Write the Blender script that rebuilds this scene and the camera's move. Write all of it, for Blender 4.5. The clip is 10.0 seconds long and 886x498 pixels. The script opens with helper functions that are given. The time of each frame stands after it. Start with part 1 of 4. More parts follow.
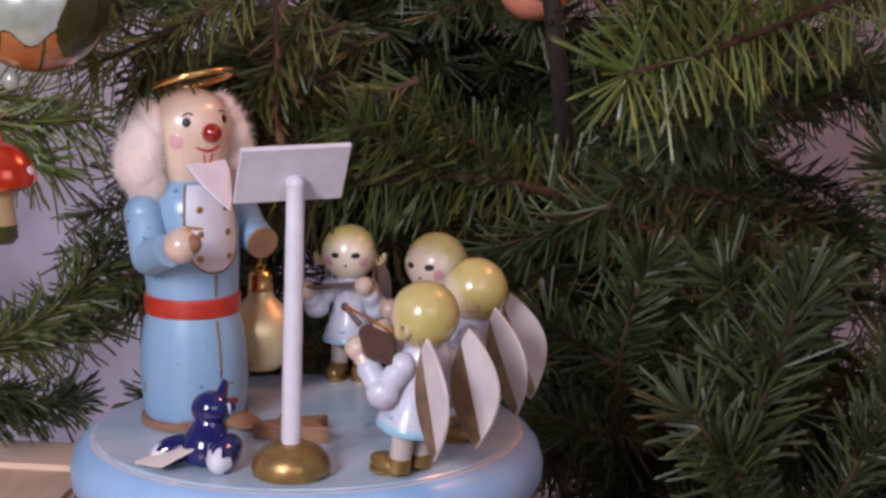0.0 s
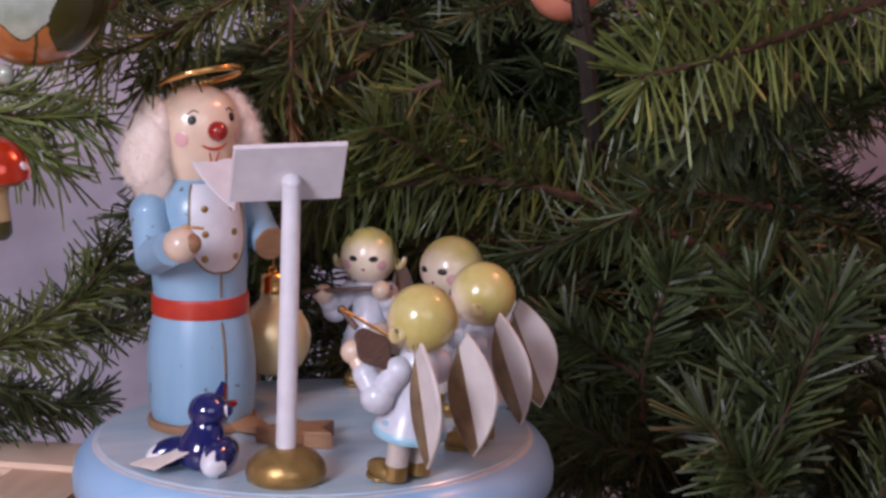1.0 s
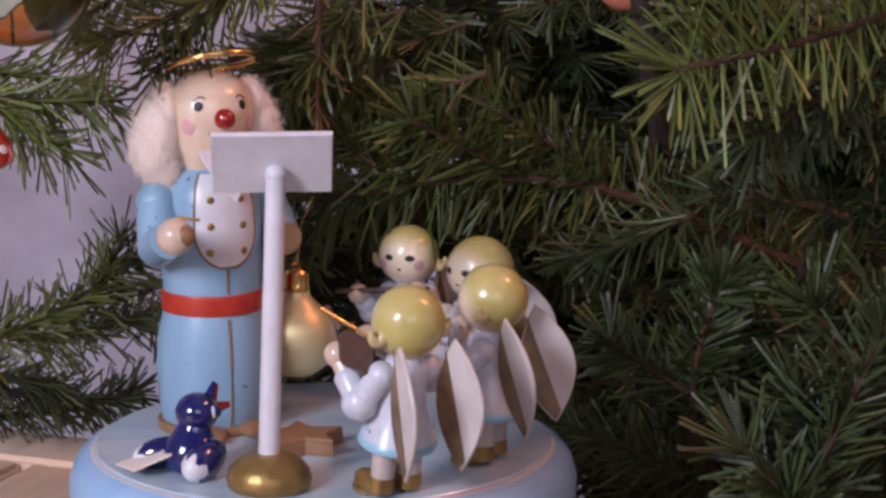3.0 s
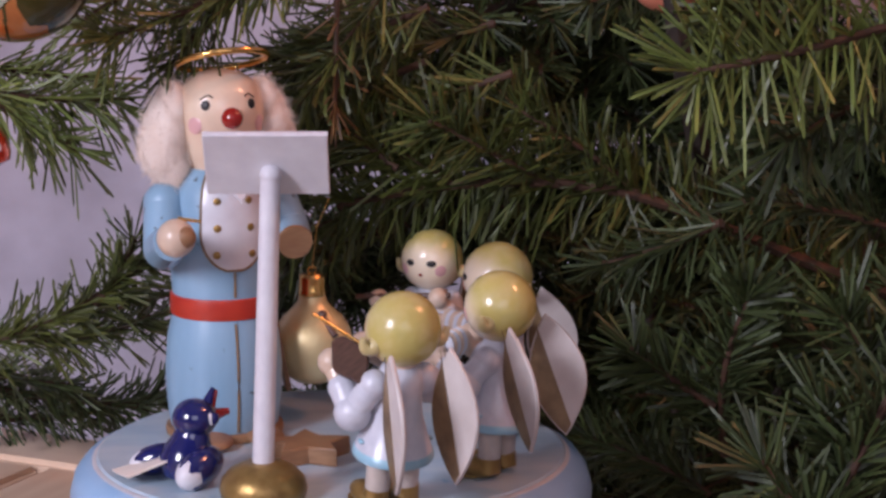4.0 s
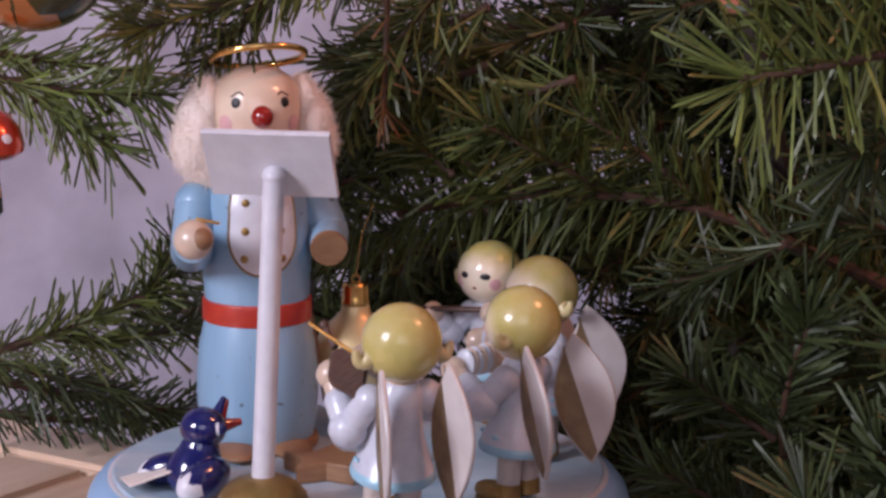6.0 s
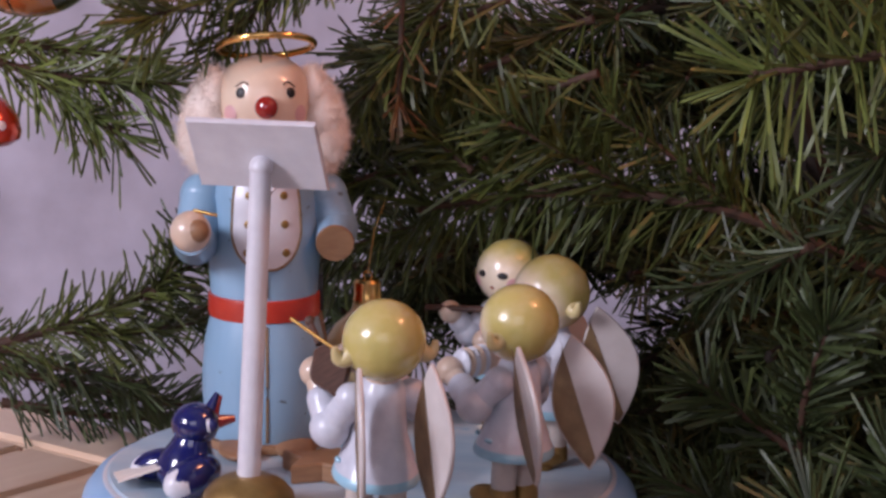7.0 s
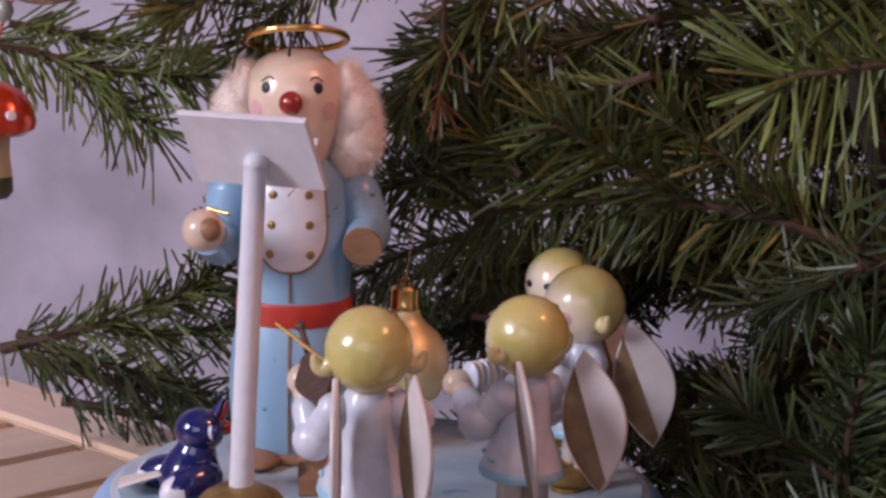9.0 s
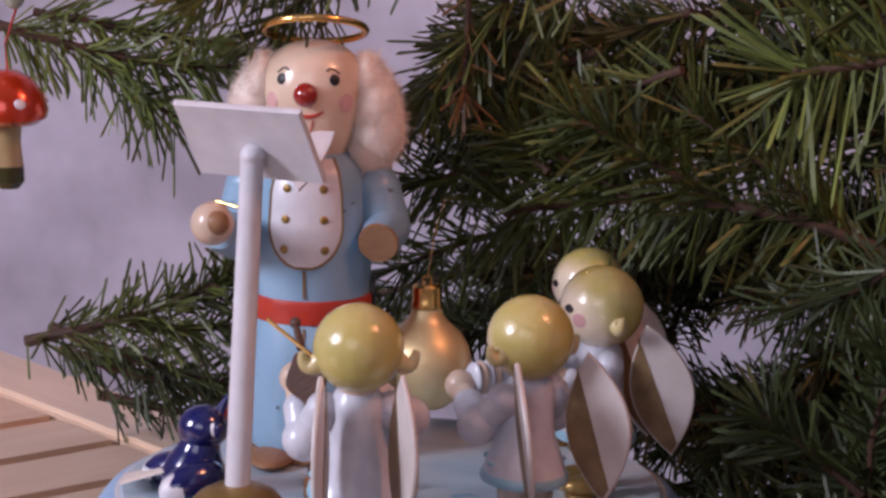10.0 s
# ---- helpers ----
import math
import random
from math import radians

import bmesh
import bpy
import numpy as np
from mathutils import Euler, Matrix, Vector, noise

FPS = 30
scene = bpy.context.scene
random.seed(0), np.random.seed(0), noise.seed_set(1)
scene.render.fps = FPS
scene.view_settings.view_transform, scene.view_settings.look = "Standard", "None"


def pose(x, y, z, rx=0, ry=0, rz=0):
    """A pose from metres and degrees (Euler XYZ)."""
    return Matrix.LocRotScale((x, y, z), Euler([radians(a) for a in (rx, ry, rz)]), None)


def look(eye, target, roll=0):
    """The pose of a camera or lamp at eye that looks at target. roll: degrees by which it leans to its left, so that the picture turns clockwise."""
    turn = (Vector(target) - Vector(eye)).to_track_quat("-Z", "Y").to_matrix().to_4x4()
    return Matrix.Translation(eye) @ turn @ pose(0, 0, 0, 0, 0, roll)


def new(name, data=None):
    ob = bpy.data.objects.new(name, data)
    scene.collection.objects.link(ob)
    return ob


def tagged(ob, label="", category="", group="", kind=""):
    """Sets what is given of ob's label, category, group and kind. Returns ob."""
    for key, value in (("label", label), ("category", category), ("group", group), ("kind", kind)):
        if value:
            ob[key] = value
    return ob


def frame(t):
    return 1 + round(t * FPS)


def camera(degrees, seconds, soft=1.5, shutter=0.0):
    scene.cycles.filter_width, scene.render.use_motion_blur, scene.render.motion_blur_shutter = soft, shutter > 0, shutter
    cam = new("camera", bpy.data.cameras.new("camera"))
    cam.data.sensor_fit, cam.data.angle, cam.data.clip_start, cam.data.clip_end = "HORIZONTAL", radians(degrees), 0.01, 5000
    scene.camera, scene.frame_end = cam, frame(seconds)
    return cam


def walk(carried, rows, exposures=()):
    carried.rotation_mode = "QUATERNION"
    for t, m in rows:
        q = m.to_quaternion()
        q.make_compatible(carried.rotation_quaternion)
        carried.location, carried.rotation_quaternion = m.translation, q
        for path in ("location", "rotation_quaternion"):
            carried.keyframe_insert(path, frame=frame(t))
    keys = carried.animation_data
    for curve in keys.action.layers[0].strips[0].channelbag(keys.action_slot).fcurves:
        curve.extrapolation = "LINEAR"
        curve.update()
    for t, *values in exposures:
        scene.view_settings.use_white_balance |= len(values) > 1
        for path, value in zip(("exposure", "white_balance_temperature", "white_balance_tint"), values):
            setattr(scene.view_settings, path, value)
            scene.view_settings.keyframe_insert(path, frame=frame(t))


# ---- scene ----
cam = camera(20.0, 10.0, soft=2.9)
PATH = [
    (0, (-0.2563, -0.8480, 0.2509), (-0.0228, -0.2037, 0.1082), -0.17),
    (0.5, (-0.2280, -0.8485, 0.2484), (-0.0153, -0.1967, 0.1075), -0.03),
    (1, (-0.1996, -0.8470, 0.2426), (-0.0083, -0.1881, 0.1043), -0.05),
    (1.5, (-0.1677, -0.8445, 0.2411), (-0.0013, -0.1789, 0.1021), -0.03),
    (2, (-0.1409, -0.8378, 0.2377), (0.0038, -0.1670, 0.0992), 0.04),
    (2.5, (-0.1095, -0.8306, 0.2332), (0.0117, -0.1550, 0.0960), 0.07),
    (4, (-0.0218, -0.8029, 0.2254), (0.0264, -0.1177, 0.0903), -0.03),
    (4.5, (0.0017, -0.7934, 0.2222), (0.0276, -0.1069, 0.0879), 0.36),
    (5, (0.0281, -0.7857, 0.2182), (0.0281, -0.0981, 0.0871), 0.61),
    (5.5, (0.0500, -0.7750, 0.2169), (0.0283, -0.0876, 0.0861), 0.46),
    (7, (0.1297, -0.7353, 0.2089), (0.0304, -0.0545, 0.0799), 0.67),
    (7.5, (0.1499, -0.7235, 0.2049), (0.0300, -0.0456, 0.0781), 0.75),
    (8, (0.1727, -0.7098, 0.2058), (0.0283, -0.0371, 0.0773), 0.81),
    (8.5, (0.1908, -0.6935, 0.2036), (0.0244, -0.0256, 0.0759), 0.75),
    (9, (0.2104, -0.6800, 0.2021), (0.0208, -0.0183, 0.0746), 0.89),
    (9.5, (0.2296, -0.6639, 0.1983), (0.0164, -0.0092, 0.0723), 1.08),
    (10, (0.2510, -0.6469, 0.1980), (0.0124, -0.0013, 0.0703), 1.00),
]
walk(cam, [(t, look(eye, target, roll)) for t, eye, target, roll in PATH])

# ---------------------------------------------------------------- light
world = bpy.data.worlds.new("room_air")
scene.world = world
world.use_nodes = True
wn = world.node_tree.nodes
sky = wn.new("ShaderNodeTexSky")
sky.sky_type, sky.sun_disc = "NISHITA", False
sky.sun_elevation, sky.sun_rotation = radians(24), radians(250)
world.node_tree.links.new(sky.outputs[0], wn["Background"].inputs[0])
wn["Background"].inputs[1].default_value = 0.08


def area_lamp(name, eye, target, sx, sy, watts, colour):
    data = bpy.data.lights.new(name, "AREA")
    data.shape, data.size, data.size_y, data.energy, data.color = "RECTANGLE", sx, sy, watts, colour
    ob = new(name, data)
    ob.matrix_world = look(eye, target)
    return ob


# daylight of the window, an added south fill lamp, and the pendant lamp's warm bulb
area_lamp("window_daylight", (-0.86, -0.93, 0.60), (0.0, 0.0, 0.05), 0.34, 0.40, 16.3, (0.855, 0.825, 1.0))
# added fill from the front that lifts the dark parts of the tree
area_lamp("south_fill_light", (0.15, -1.88, 0.75), (0.1, 0.0, 0.1), 1.1, 0.8, 5.6, (0.90, 0.84, 1.0))
bulb = bpy.data.lights.new("bulb_light", "POINT")
bulb.energy, bulb.color, bulb.shadow_soft_size = 3.9, (1.0, 0.37, 0.19), 0.04
new("bulb_light", bulb).location = (0.42, -0.06, 0.54)


# ---------------------------------------------------------------- materials
def material(name, colour, rough=0.5, metal=0.0, second=None, scale=60.0, amount=0.5, bump=0.0, bump_scale=300.0,
             coat=0.0, stretch=(1, 1, 1), island=0.0, fleck=None, fleck_scale=400.0, fleck_at=0.7, sheen=0.0, sss=0.0):
    m = bpy.data.materials.new(name)
    m.use_nodes = True
    nt = m.node_tree
    n, l = nt.nodes, nt.links
    p = n["Principled BSDF"]
    p.inputs["Roughness"].default_value, p.inputs["Metallic"].default_value = rough, metal
    p.inputs["Coat Weight"].default_value = coat
    p.inputs["Coat Roughness"].default_value = 0.12
    p.inputs["Sheen Weight"].default_value = sheen
    if sss:
        p.inputs["Subsurface Weight"].default_value = sss
        p.inputs["Subsurface Scale"].default_value = 0.002
    tc = n.new("ShaderNodeTexCoord")
    mp = n.new("ShaderNodeMapping")
    mp.inputs["Scale"].default_value = stretch
    l.new(tc.outputs["Object"], mp.inputs[0])
    out = None
    noise_a = n.new("ShaderNodeTexNoise")
    noise_a.inputs["Scale"].default_value, noise_a.inputs["Detail"].default_value = scale, 6
    l.new(mp.outputs[0], noise_a.inputs["Vector"])
    ramp = n.new("ShaderNodeValToRGB")
    ramp.color_ramp.elements[0].position, ramp.color_ramp.elements[1].position = 0.5 - 0.25 * amount - 0.05, 0.5 + 0.25
    ramp.color_ramp.elements[0].color = (*(second or [c * 0.8 for c in colour]), 1)
    ramp.color_ramp.elements[1].color = (*colour, 1)
    l.new(noise_a.outputs["Fac"], ramp.inputs[0])
    out = ramp.outputs[0]
    if fleck:
        noise_f = n.new("ShaderNodeTexNoise")
        noise_f.inputs["Scale"].default_value, noise_f.inputs["Detail"].default_value = fleck_scale, 3
        l.new(tc.outputs["Object"], noise_f.inputs["Vector"])
        step = n.new("ShaderNodeMapRange")
        step.inputs["From Min"].default_value, step.inputs["From Max"].default_value = fleck_at, fleck_at + 0.04
        l.new(noise_f.outputs["Fac"], step.inputs["Value"])
        mix = n.new("ShaderNodeMix")
        mix.data_type = "RGBA"
        l.new(step.outputs[0], mix.inputs[0])
        l.new(out, mix.inputs[6])
        mix.inputs[7].default_value = (*fleck, 1)
        out = mix.outputs[2]
    if island:
        geo = n.new("ShaderNodeNewGeometry")
        hsv = n.new("ShaderNodeHueSaturation")
        mr = n.new("ShaderNodeMapRange")
        mr.inputs["To Min"].default_value, mr.inputs["To Max"].default_value = 1 - island, 1 + island
        l.new(geo.outputs["Random Per Island"], mr.inputs["Value"])
        l.new(mr.outputs[0], hsv.inputs["Value"])
        l.new(out, hsv.inputs["Color"])
        out = hsv.outputs[0]
    l.new(out, p.inputs["Base Color"])
    if bump:
        noise_b = n.new("ShaderNodeTexNoise")
        noise_b.inputs["Scale"].default_value, noise_b.inputs["Detail"].default_value = bump_scale, 4
        l.new(mp.outputs[0], noise_b.inputs["Vector"])
        bp = n.new("ShaderNodeBump")
        bp.inputs["Strength"].default_value, bp.inputs["Distance"].default_value = bump, 0.0006
        l.new(noise_b.outputs["Fac"], bp.inputs["Height"])
        l.new(bp.outputs[0], p.inputs["Normal"])
    return m


M = {}
M["robe"] = material("light_blue_robe_paint", (0.30, 0.47, 0.62), 0.36, second=(0.21, 0.36, 0.50), scale=80, amount=0.9, bump=0.3, bump_scale=110, coat=0.25,
                     stretch=(1, 1, 0.18), fleck=(0.10, 0.13, 0.15), fleck_scale=190, fleck_at=0.675)
M["base"] = material("base_blue_paint", (0.34, 0.53, 0.76), 0.4, second=(0.28, 0.47, 0.70), scale=40, bump=0.12, bump_scale=150, coat=0.2)
M["base_top"] = material("worn_grey_blue_top", (0.58, 0.66, 0.72), 0.30, second=(0.33, 0.49, 0.62), scale=30, amount=0.9, bump=0.3, bump_scale=140,
                         coat=0.25, stretch=(1, 3.0, 1), fleck=(0.20, 0.42, 0.60), fleck_scale=60, fleck_at=0.66)
M["base_dark"] = material("dark_blue_foot", (0.05, 0.08, 0.25), 0.4)
M["white"] = material("white_paint", (0.74, 0.73, 0.76), 0.38, second=(0.62, 0.60, 0.64), scale=110, bump=0.25, bump_scale=300, coat=0.2)
M["dress"] = material("white_dress_paint", (0.70, 0.71, 0.77), 0.34, second=(0.50, 0.51, 0.58), scale=170, amount=0.8, bump=0.4, bump_scale=260, coat=0.3)
M["hem"] = material("blue_hem_paint", (0.27, 0.50, 0.63), 0.35, second=(0.36, 0.58, 0.68), scale=300, coat=0.3)
M["skin"] = material("cream_skin_paint", (0.68, 0.52, 0.40), 0.3, second=(0.60, 0.45, 0.34), scale=130, coat=0.4, bump=0.08)
M["face"] = material("cream_face_lacquer", (0.82, 0.64, 0.48), 0.28, second=(0.74, 0.54, 0.40), scale=120, coat=0.6, bump=0.25, bump_scale=220)
M["wing"] = material("cream_wing_paint", (0.66, 0.60, 0.57), 0.42, second=(0.52, 0.46, 0.43), scale=110, amount=0.8, bump=0.2, bump_scale=220, coat=0.15)
M["wing_gold"] = material("dull_gold_wing_paint", (0.31, 0.21, 0.11), 0.40, metal=0.35, second=(0.17, 0.11, 0.06), scale=170, bump=0.2, bump_scale=500)
M["gold"] = material("gold_paint", (0.42, 0.27, 0.09), 0.36, metal=0.65, second=(0.30, 0.18, 0.06), scale=220, bump=0.3, bump_scale=500)
M["brass"] = material("polished_brass", (0.95, 0.62, 0.22), 0.22, metal=1.0, second=(0.85, 0.52, 0.17), scale=100)
M["brown"] = material("bare_brown_wood", (0.28, 0.15, 0.07), 0.55, second=(0.20, 0.10, 0.05), scale=160, stretch=(1, 1, 4), bump=0.2)
M["violin"] = material("dark_violin_wood", (0.115, 0.060, 0.042), 0.42, second=(0.060, 0.030, 0.022), scale=260, stretch=(1, 4, 1), bump=0.2)
M["black"] = material("black_paint", (0.015, 0.013, 0.014), 0.45)
M["red"] = material("red_belt_paint", (0.52, 0.045, 0.02), 0.36, second=(0.42, 0.03, 0.018), scale=200, coat=0.3)
M["nose"] = material("deep_red_gloss", (0.33, 0.012, 0.008), 0.14, coat=0.8)
M["blush"] = material("pink_blush", (0.76, 0.43, 0.42), 0.35, coat=0.4)
M["head"] = material("airbrushed_head_lacquer", (0.74, 0.60, 0.42), 0.26, coat=0.5, bump=0.45, bump_scale=300)


def airbrush(m, front, back, y0, y1, tilt):
    """Paint that fades from the face to the hair at the back of the head."""
    n, l = m.node_tree.nodes, m.node_tree.links
    tc, sep, add = n.new("ShaderNodeTexCoord"), n.new("ShaderNodeSeparateXYZ"), n.new("ShaderNodeMath")
    add.operation = "MULTIPLY_ADD"
    add.inputs[1].default_value = tilt
    l.new(tc.outputs["Object"], sep.inputs[0])
    l.new(sep.outputs["Z"], add.inputs[0])
    l.new(sep.outputs["Y"], add.inputs[2])
    mr = n.new("ShaderNodeMapRange")
    mr.interpolation_type = "SMOOTHSTEP"
    mr.inputs["From Min"].default_value, mr.inputs["From Max"].default_value = y0, y1
    l.new(add.outputs[0], mr.inputs["Value"])
    ns = n.new("ShaderNodeTexNoise")
    ns.inputs["Scale"].default_value = 160
    l.new(tc.outputs["Object"], ns.inputs["Vector"])
    var = n.new("ShaderNodeMath")
    var.operation = "MULTIPLY_ADD"
    var.inputs[1].default_value = 0.6
    var.inputs[2].default_value = -0.30
    l.new(ns.outputs["Fac"], var.inputs[0])
    both = n.new("ShaderNodeMath")
    both.operation, both.use_clamp = "ADD", True
    l.new(mr.outputs[0], both.inputs[0])
    l.new(var.outputs[0], both.inputs[1])
    mix = n.new("ShaderNodeMix")
    mix.data_type = "RGBA"
    mix.inputs[6].default_value, mix.inputs[7].default_value = (*front, 1), (*back, 1)
    l.new(both.outputs[0], mix.inputs[0])
    l.new(mix.outputs[2], n["Principled BSDF"].inputs["Base Color"])


airbrush(M["head"], (0.86, 0.72, 0.54), (0.53, 0.44, 0.14), 0.0262, 0.0385, 0.70)
M["wool"] = material("white_wool_fluff", (0.93, 0.82, 0.74), 0.9, second=(0.88, 0.75, 0.66), scale=160, sheen=0.4, island=0.05)
M["seam"] = material("dull_gold_line", (0.24, 0.15, 0.07), 0.5)
M["bird"] = material("cobalt_blue_gloss", (0.009, 0.014, 0.12), 0.12, second=(0.006, 0.009, 0.08), scale=150, coat=0.9)
M["paper"] = material("pale_card", (0.80, 0.71, 0.64), 0.7, second=(0.72, 0.63, 0.56), scale=120)
M["cookie"] = material("tan_wood", (0.33, 0.18, 0.09), 0.5, second=(0.24, 0.12, 0.06), scale=130, bump=0.2, stretch=(1, 1, 4))
M["table"] = material("light_beech_wood", (0.74, 0.53, 0.38), 0.42, second=(0.62, 0.40, 0.26), scale=55, amount=0.9, bump=0.15, bump_scale=120,
                      stretch=(2.5, 0.25, 1))
M["table_edge"] = material("pale_beech_edge", (0.80, 0.61, 0.46), 0.42, second=(0.72, 0.51, 0.36), scale=55, amount=0.9, bump=0.15, bump_scale=120,
                           stretch=(0.25, 2.5, 1))
M["bark"] = material("brown_bark", (0.036, 0.022, 0.014), 0.85, second=(0.016, 0.011, 0.008), scale=260, bump=0.7, bump_scale=420)
M["twig"] = material("red_brown_twig", (0.085, 0.036, 0.018), 0.75, second=(0.045, 0.022, 0.012), scale=300, bump=0.5, bump_scale=500)
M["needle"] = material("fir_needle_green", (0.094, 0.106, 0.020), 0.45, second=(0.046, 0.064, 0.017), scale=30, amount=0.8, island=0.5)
# same needles in a brighter green: light on the front sprays, put into colour
M["needle_lit"] = material("lit_fir_needle_green", (0.150, 0.180, 0.040), 0.42, second=(0.085, 0.115, 0.028), scale=30, amount=0.8, island=0.4)
# same needles darkened: shade of the inner, rear and right branches in the colour
M["needle_shaded"] = material("shaded_fir_needle_green", (0.058, 0.080, 0.023), 0.5, second=(0.036, 0.052, 0.018), scale=30, amount=0.8, island=0.5)
M["needle_dry"] = material("dry_brown_needle", (0.16, 0.085, 0.028), 0.6, second=(0.10, 0.05, 0.02), scale=60, island=0.4)
M["wall"] = material("lilac_white_plaster", (0.68, 0.65, 0.76), 0.85, second=(0.42, 0.39, 0.46), scale=17, amount=0.45, bump=0.25, bump_scale=60)
M["ceiling"] = material("white_ceiling_plaster", (0.75, 0.74, 0.72), 0.9, scale=8, bump=0.2, bump_scale=80)
M["floor"] = material("oak_floor", (0.40, 0.26, 0.15), 0.5, second=(0.30, 0.18, 0.10), scale=12, stretch=(0.3, 4, 1), bump=0.1)
M["ball"] = material("matt_gold_ball", (0.80, 0.66, 0.37), 0.46, metal=0.55, second=(0.70, 0.55, 0.28), scale=60, coat=0.2)
M["stocking"] = material("pale_grey_stocking", (0.60, 0.52, 0.46), 0.4, second=(0.50, 0.43, 0.38), scale=200, coat=0.2, bump=0.1)
M["curl"] = material("pale_straw_lacquer", (0.66, 0.55, 0.28), 0.3, second=(0.56, 0.45, 0.2), scale=200, coat=0.4)
# pale salmon carries the glow of an unclear lamp in its colour
M["salmon"] = material("salmon_glow_colour", (0.80, 0.34, 0.22), 0.35, second=(0.70, 0.22, 0.13), scale=60, coat=0.4)
M["cap_red"] = material("red_glass_cap", (0.62, 0.045, 0.010), 0.20, metal=0.45, coat=0.8)
M["tan_glass"] = material("tan_glass", (0.46, 0.33, 0.17), 0.25, metal=0.2, second=(0.34, 0.24, 0.10), scale=90, coat=0.7)
M["orange_glass"] = material("orange_brown_glass", (0.52, 0.20, 0.05), 0.14, metal=0.3, second=(0.36, 0.12, 0.03), scale=90, coat=0.8)
M["olive_glass"] = material("olive_glass", (0.06, 0.055, 0.014), 0.22, metal=0.3, coat=0.3)
M["frost_glass"] = material("frosted_pale_glass", (0.46, 0.50, 0.44), 0.22, metal=0.2, second=(0.30, 0.34, 0.25), scale=120, coat=0.8)


# ---------------------------------------------------------------- mesh helpers
class Body:
    """One mesh with several painted materials."""

    def __init__(self):
        self.v, self.f, self.m, self.mats = [], [], [], []

    def slot(self, key):
        if key not in self.mats:
            self.mats.append(key)
        return self.mats.index(key)

    def add(self, verts, faces, key, m=None):
        o = len(self.v)
        self.v += [tuple(m @ Vector(p)) if m else tuple(p) for p in verts]
        s = self.slot(key) if isinstance(key, str) else None
        for i, f in enumerate(faces):
            self.f.append([a + o for a in f])
            self.m.append(s if s is not None else self.slot(key[i]))

    def lathe(self, rings, key, m=None, seg=36, caps=True):
        """rings: (radius, z); key may be a list with one name per band."""
        v = [(r * math.cos(2 * math.pi * j / seg), r * math.sin(2 * math.pi * j / seg), z) for r, z in rings for j in range(seg)]
        f, k = [], []
        for i in range(len(rings) - 1):
            for j in range(seg):
                a, b = i * seg + j, i * seg + (j + 1) % seg
                f.append([a, b, b + seg, a + seg])
                k.append(key if isinstance(key, str) else key[i])
        if caps:
            f.append(list(range(seg))[::-1])
            f.append([(len(rings) - 1) * seg + j for j in range(seg)])
            k += [k[0], k[-1]]
        self.add(v, f, k, m)

    def ball(self, c, r, key, seg=28, rows=18, turn=None, paint=None):
        """An ellipsoid; paint(direction) may choose the material."""
        r = r if isinstance(r, (tuple, list)) else (r, r, r)
        dirs = [Vector((0, 0, -1))]
        for i in range(1, rows):
            a = math.pi * i / rows
            dirs += [Vector((math.sin(a) * math.cos(2 * math.pi * j / seg), math.sin(a) * math.sin(2 * math.pi * j / seg), -math.cos(a))) for j in range(seg)]
        dirs.append(Vector((0, 0, 1)))
        f = [[0, 1 + (j + 1) % seg, 1 + j] for j in range(seg)]
        for i in range(rows - 2):
            for j in range(seg):
                a, b = 1 + i * seg + j, 1 + i * seg + (j + 1) % seg
                f.append([a, b, b + seg, a + seg])
        top, last = len(dirs) - 1, 1 + (rows - 2) * seg
        f += [[last + j, last + (j + 1) % seg, top] for j in range(seg)]
        k = [paint(sum((dirs[a] for a in q), Vector()).normalized()) for q in f] if paint else key
        m = Matrix.Translation(c) @ (turn.to_4x4() if turn else Matrix())
        self.add([(d.x * r[0], d.y * r[1], d.z * r[2]) for d in dirs], f, k, m)

    def rod(self, a, b, r0, r1, key, seg=16, dome=False):
        a, b = Vector(a), Vector(b)
        m = Matrix.Translation(a) @ (b - a).to_track_quat("Z", "Y").to_matrix().to_4x4()
        h = (b - a).length
        rings = [(r0, 0), (r1, h)]
        if dome:
            rings = [(r0 * 0.55, -r0 * 0.8), (r0 * 0.9, -r0 * 0.4)] + rings + [(r1 * 0.9, h + r1 * 0.4), (r1 * 0.55, h + r1 * 0.8)]
        self.lathe(rings, key, m, seg)

    def tube(self, pts, radii, key, seg=10, closed=False):
        pts = [Vector(p) for p in pts]
        n = len(pts)
        v = []
        for i, p in enumerate(pts):
            d = (pts[(i + 1) % n] - pts[i - 1]) if closed else (pts[min(i + 1, n - 1)] - pts[max(i - 1, 0)])
            q = d.normalized().to_track_quat("Z", "Y")
            r = radii if isinstance(radii, float) else radii[i]
            v += [p + q @ Vector((r * math.cos(2 * math.pi * j / seg), r * math.sin(2 * math.pi * j / seg), 0)) for j in range(seg)]
        f = []
        for i in range(n if closed else n - 1):
            for j in range(seg):
                a, b = i * seg, ((i + 1) % n) * seg
                f.append([a + j, a + (j + 1) % seg, b + (j + 1) % seg, b + j])
        if not closed:
            f += [list(range(seg))[::-1], [(n - 1) * seg + j for j in range(seg)]]
        self.add(v, f, key)

    def slab(self, outline, depth, front, back, m, bevel=0.0):
        """A plate from an outline in its xy plane, rounded a little at both faces."""
        n = len(outline)
        c = sum((Vector((*p, 0)) for p in outline), Vector()) / n
        sets = []
        for z, s in ((0, bevel), (bevel, 0), (depth - bevel, 0), (depth, bevel)) if bevel else ((0, 0), (depth, 0)):
            for p in outline:
                q = Vector((*p, 0)) - c
                q = q * max(0.0, 1 - s / max(q.length, 1e-6)) + c
                sets.append((q.x, q.y, z))
        rows = len(sets) // n
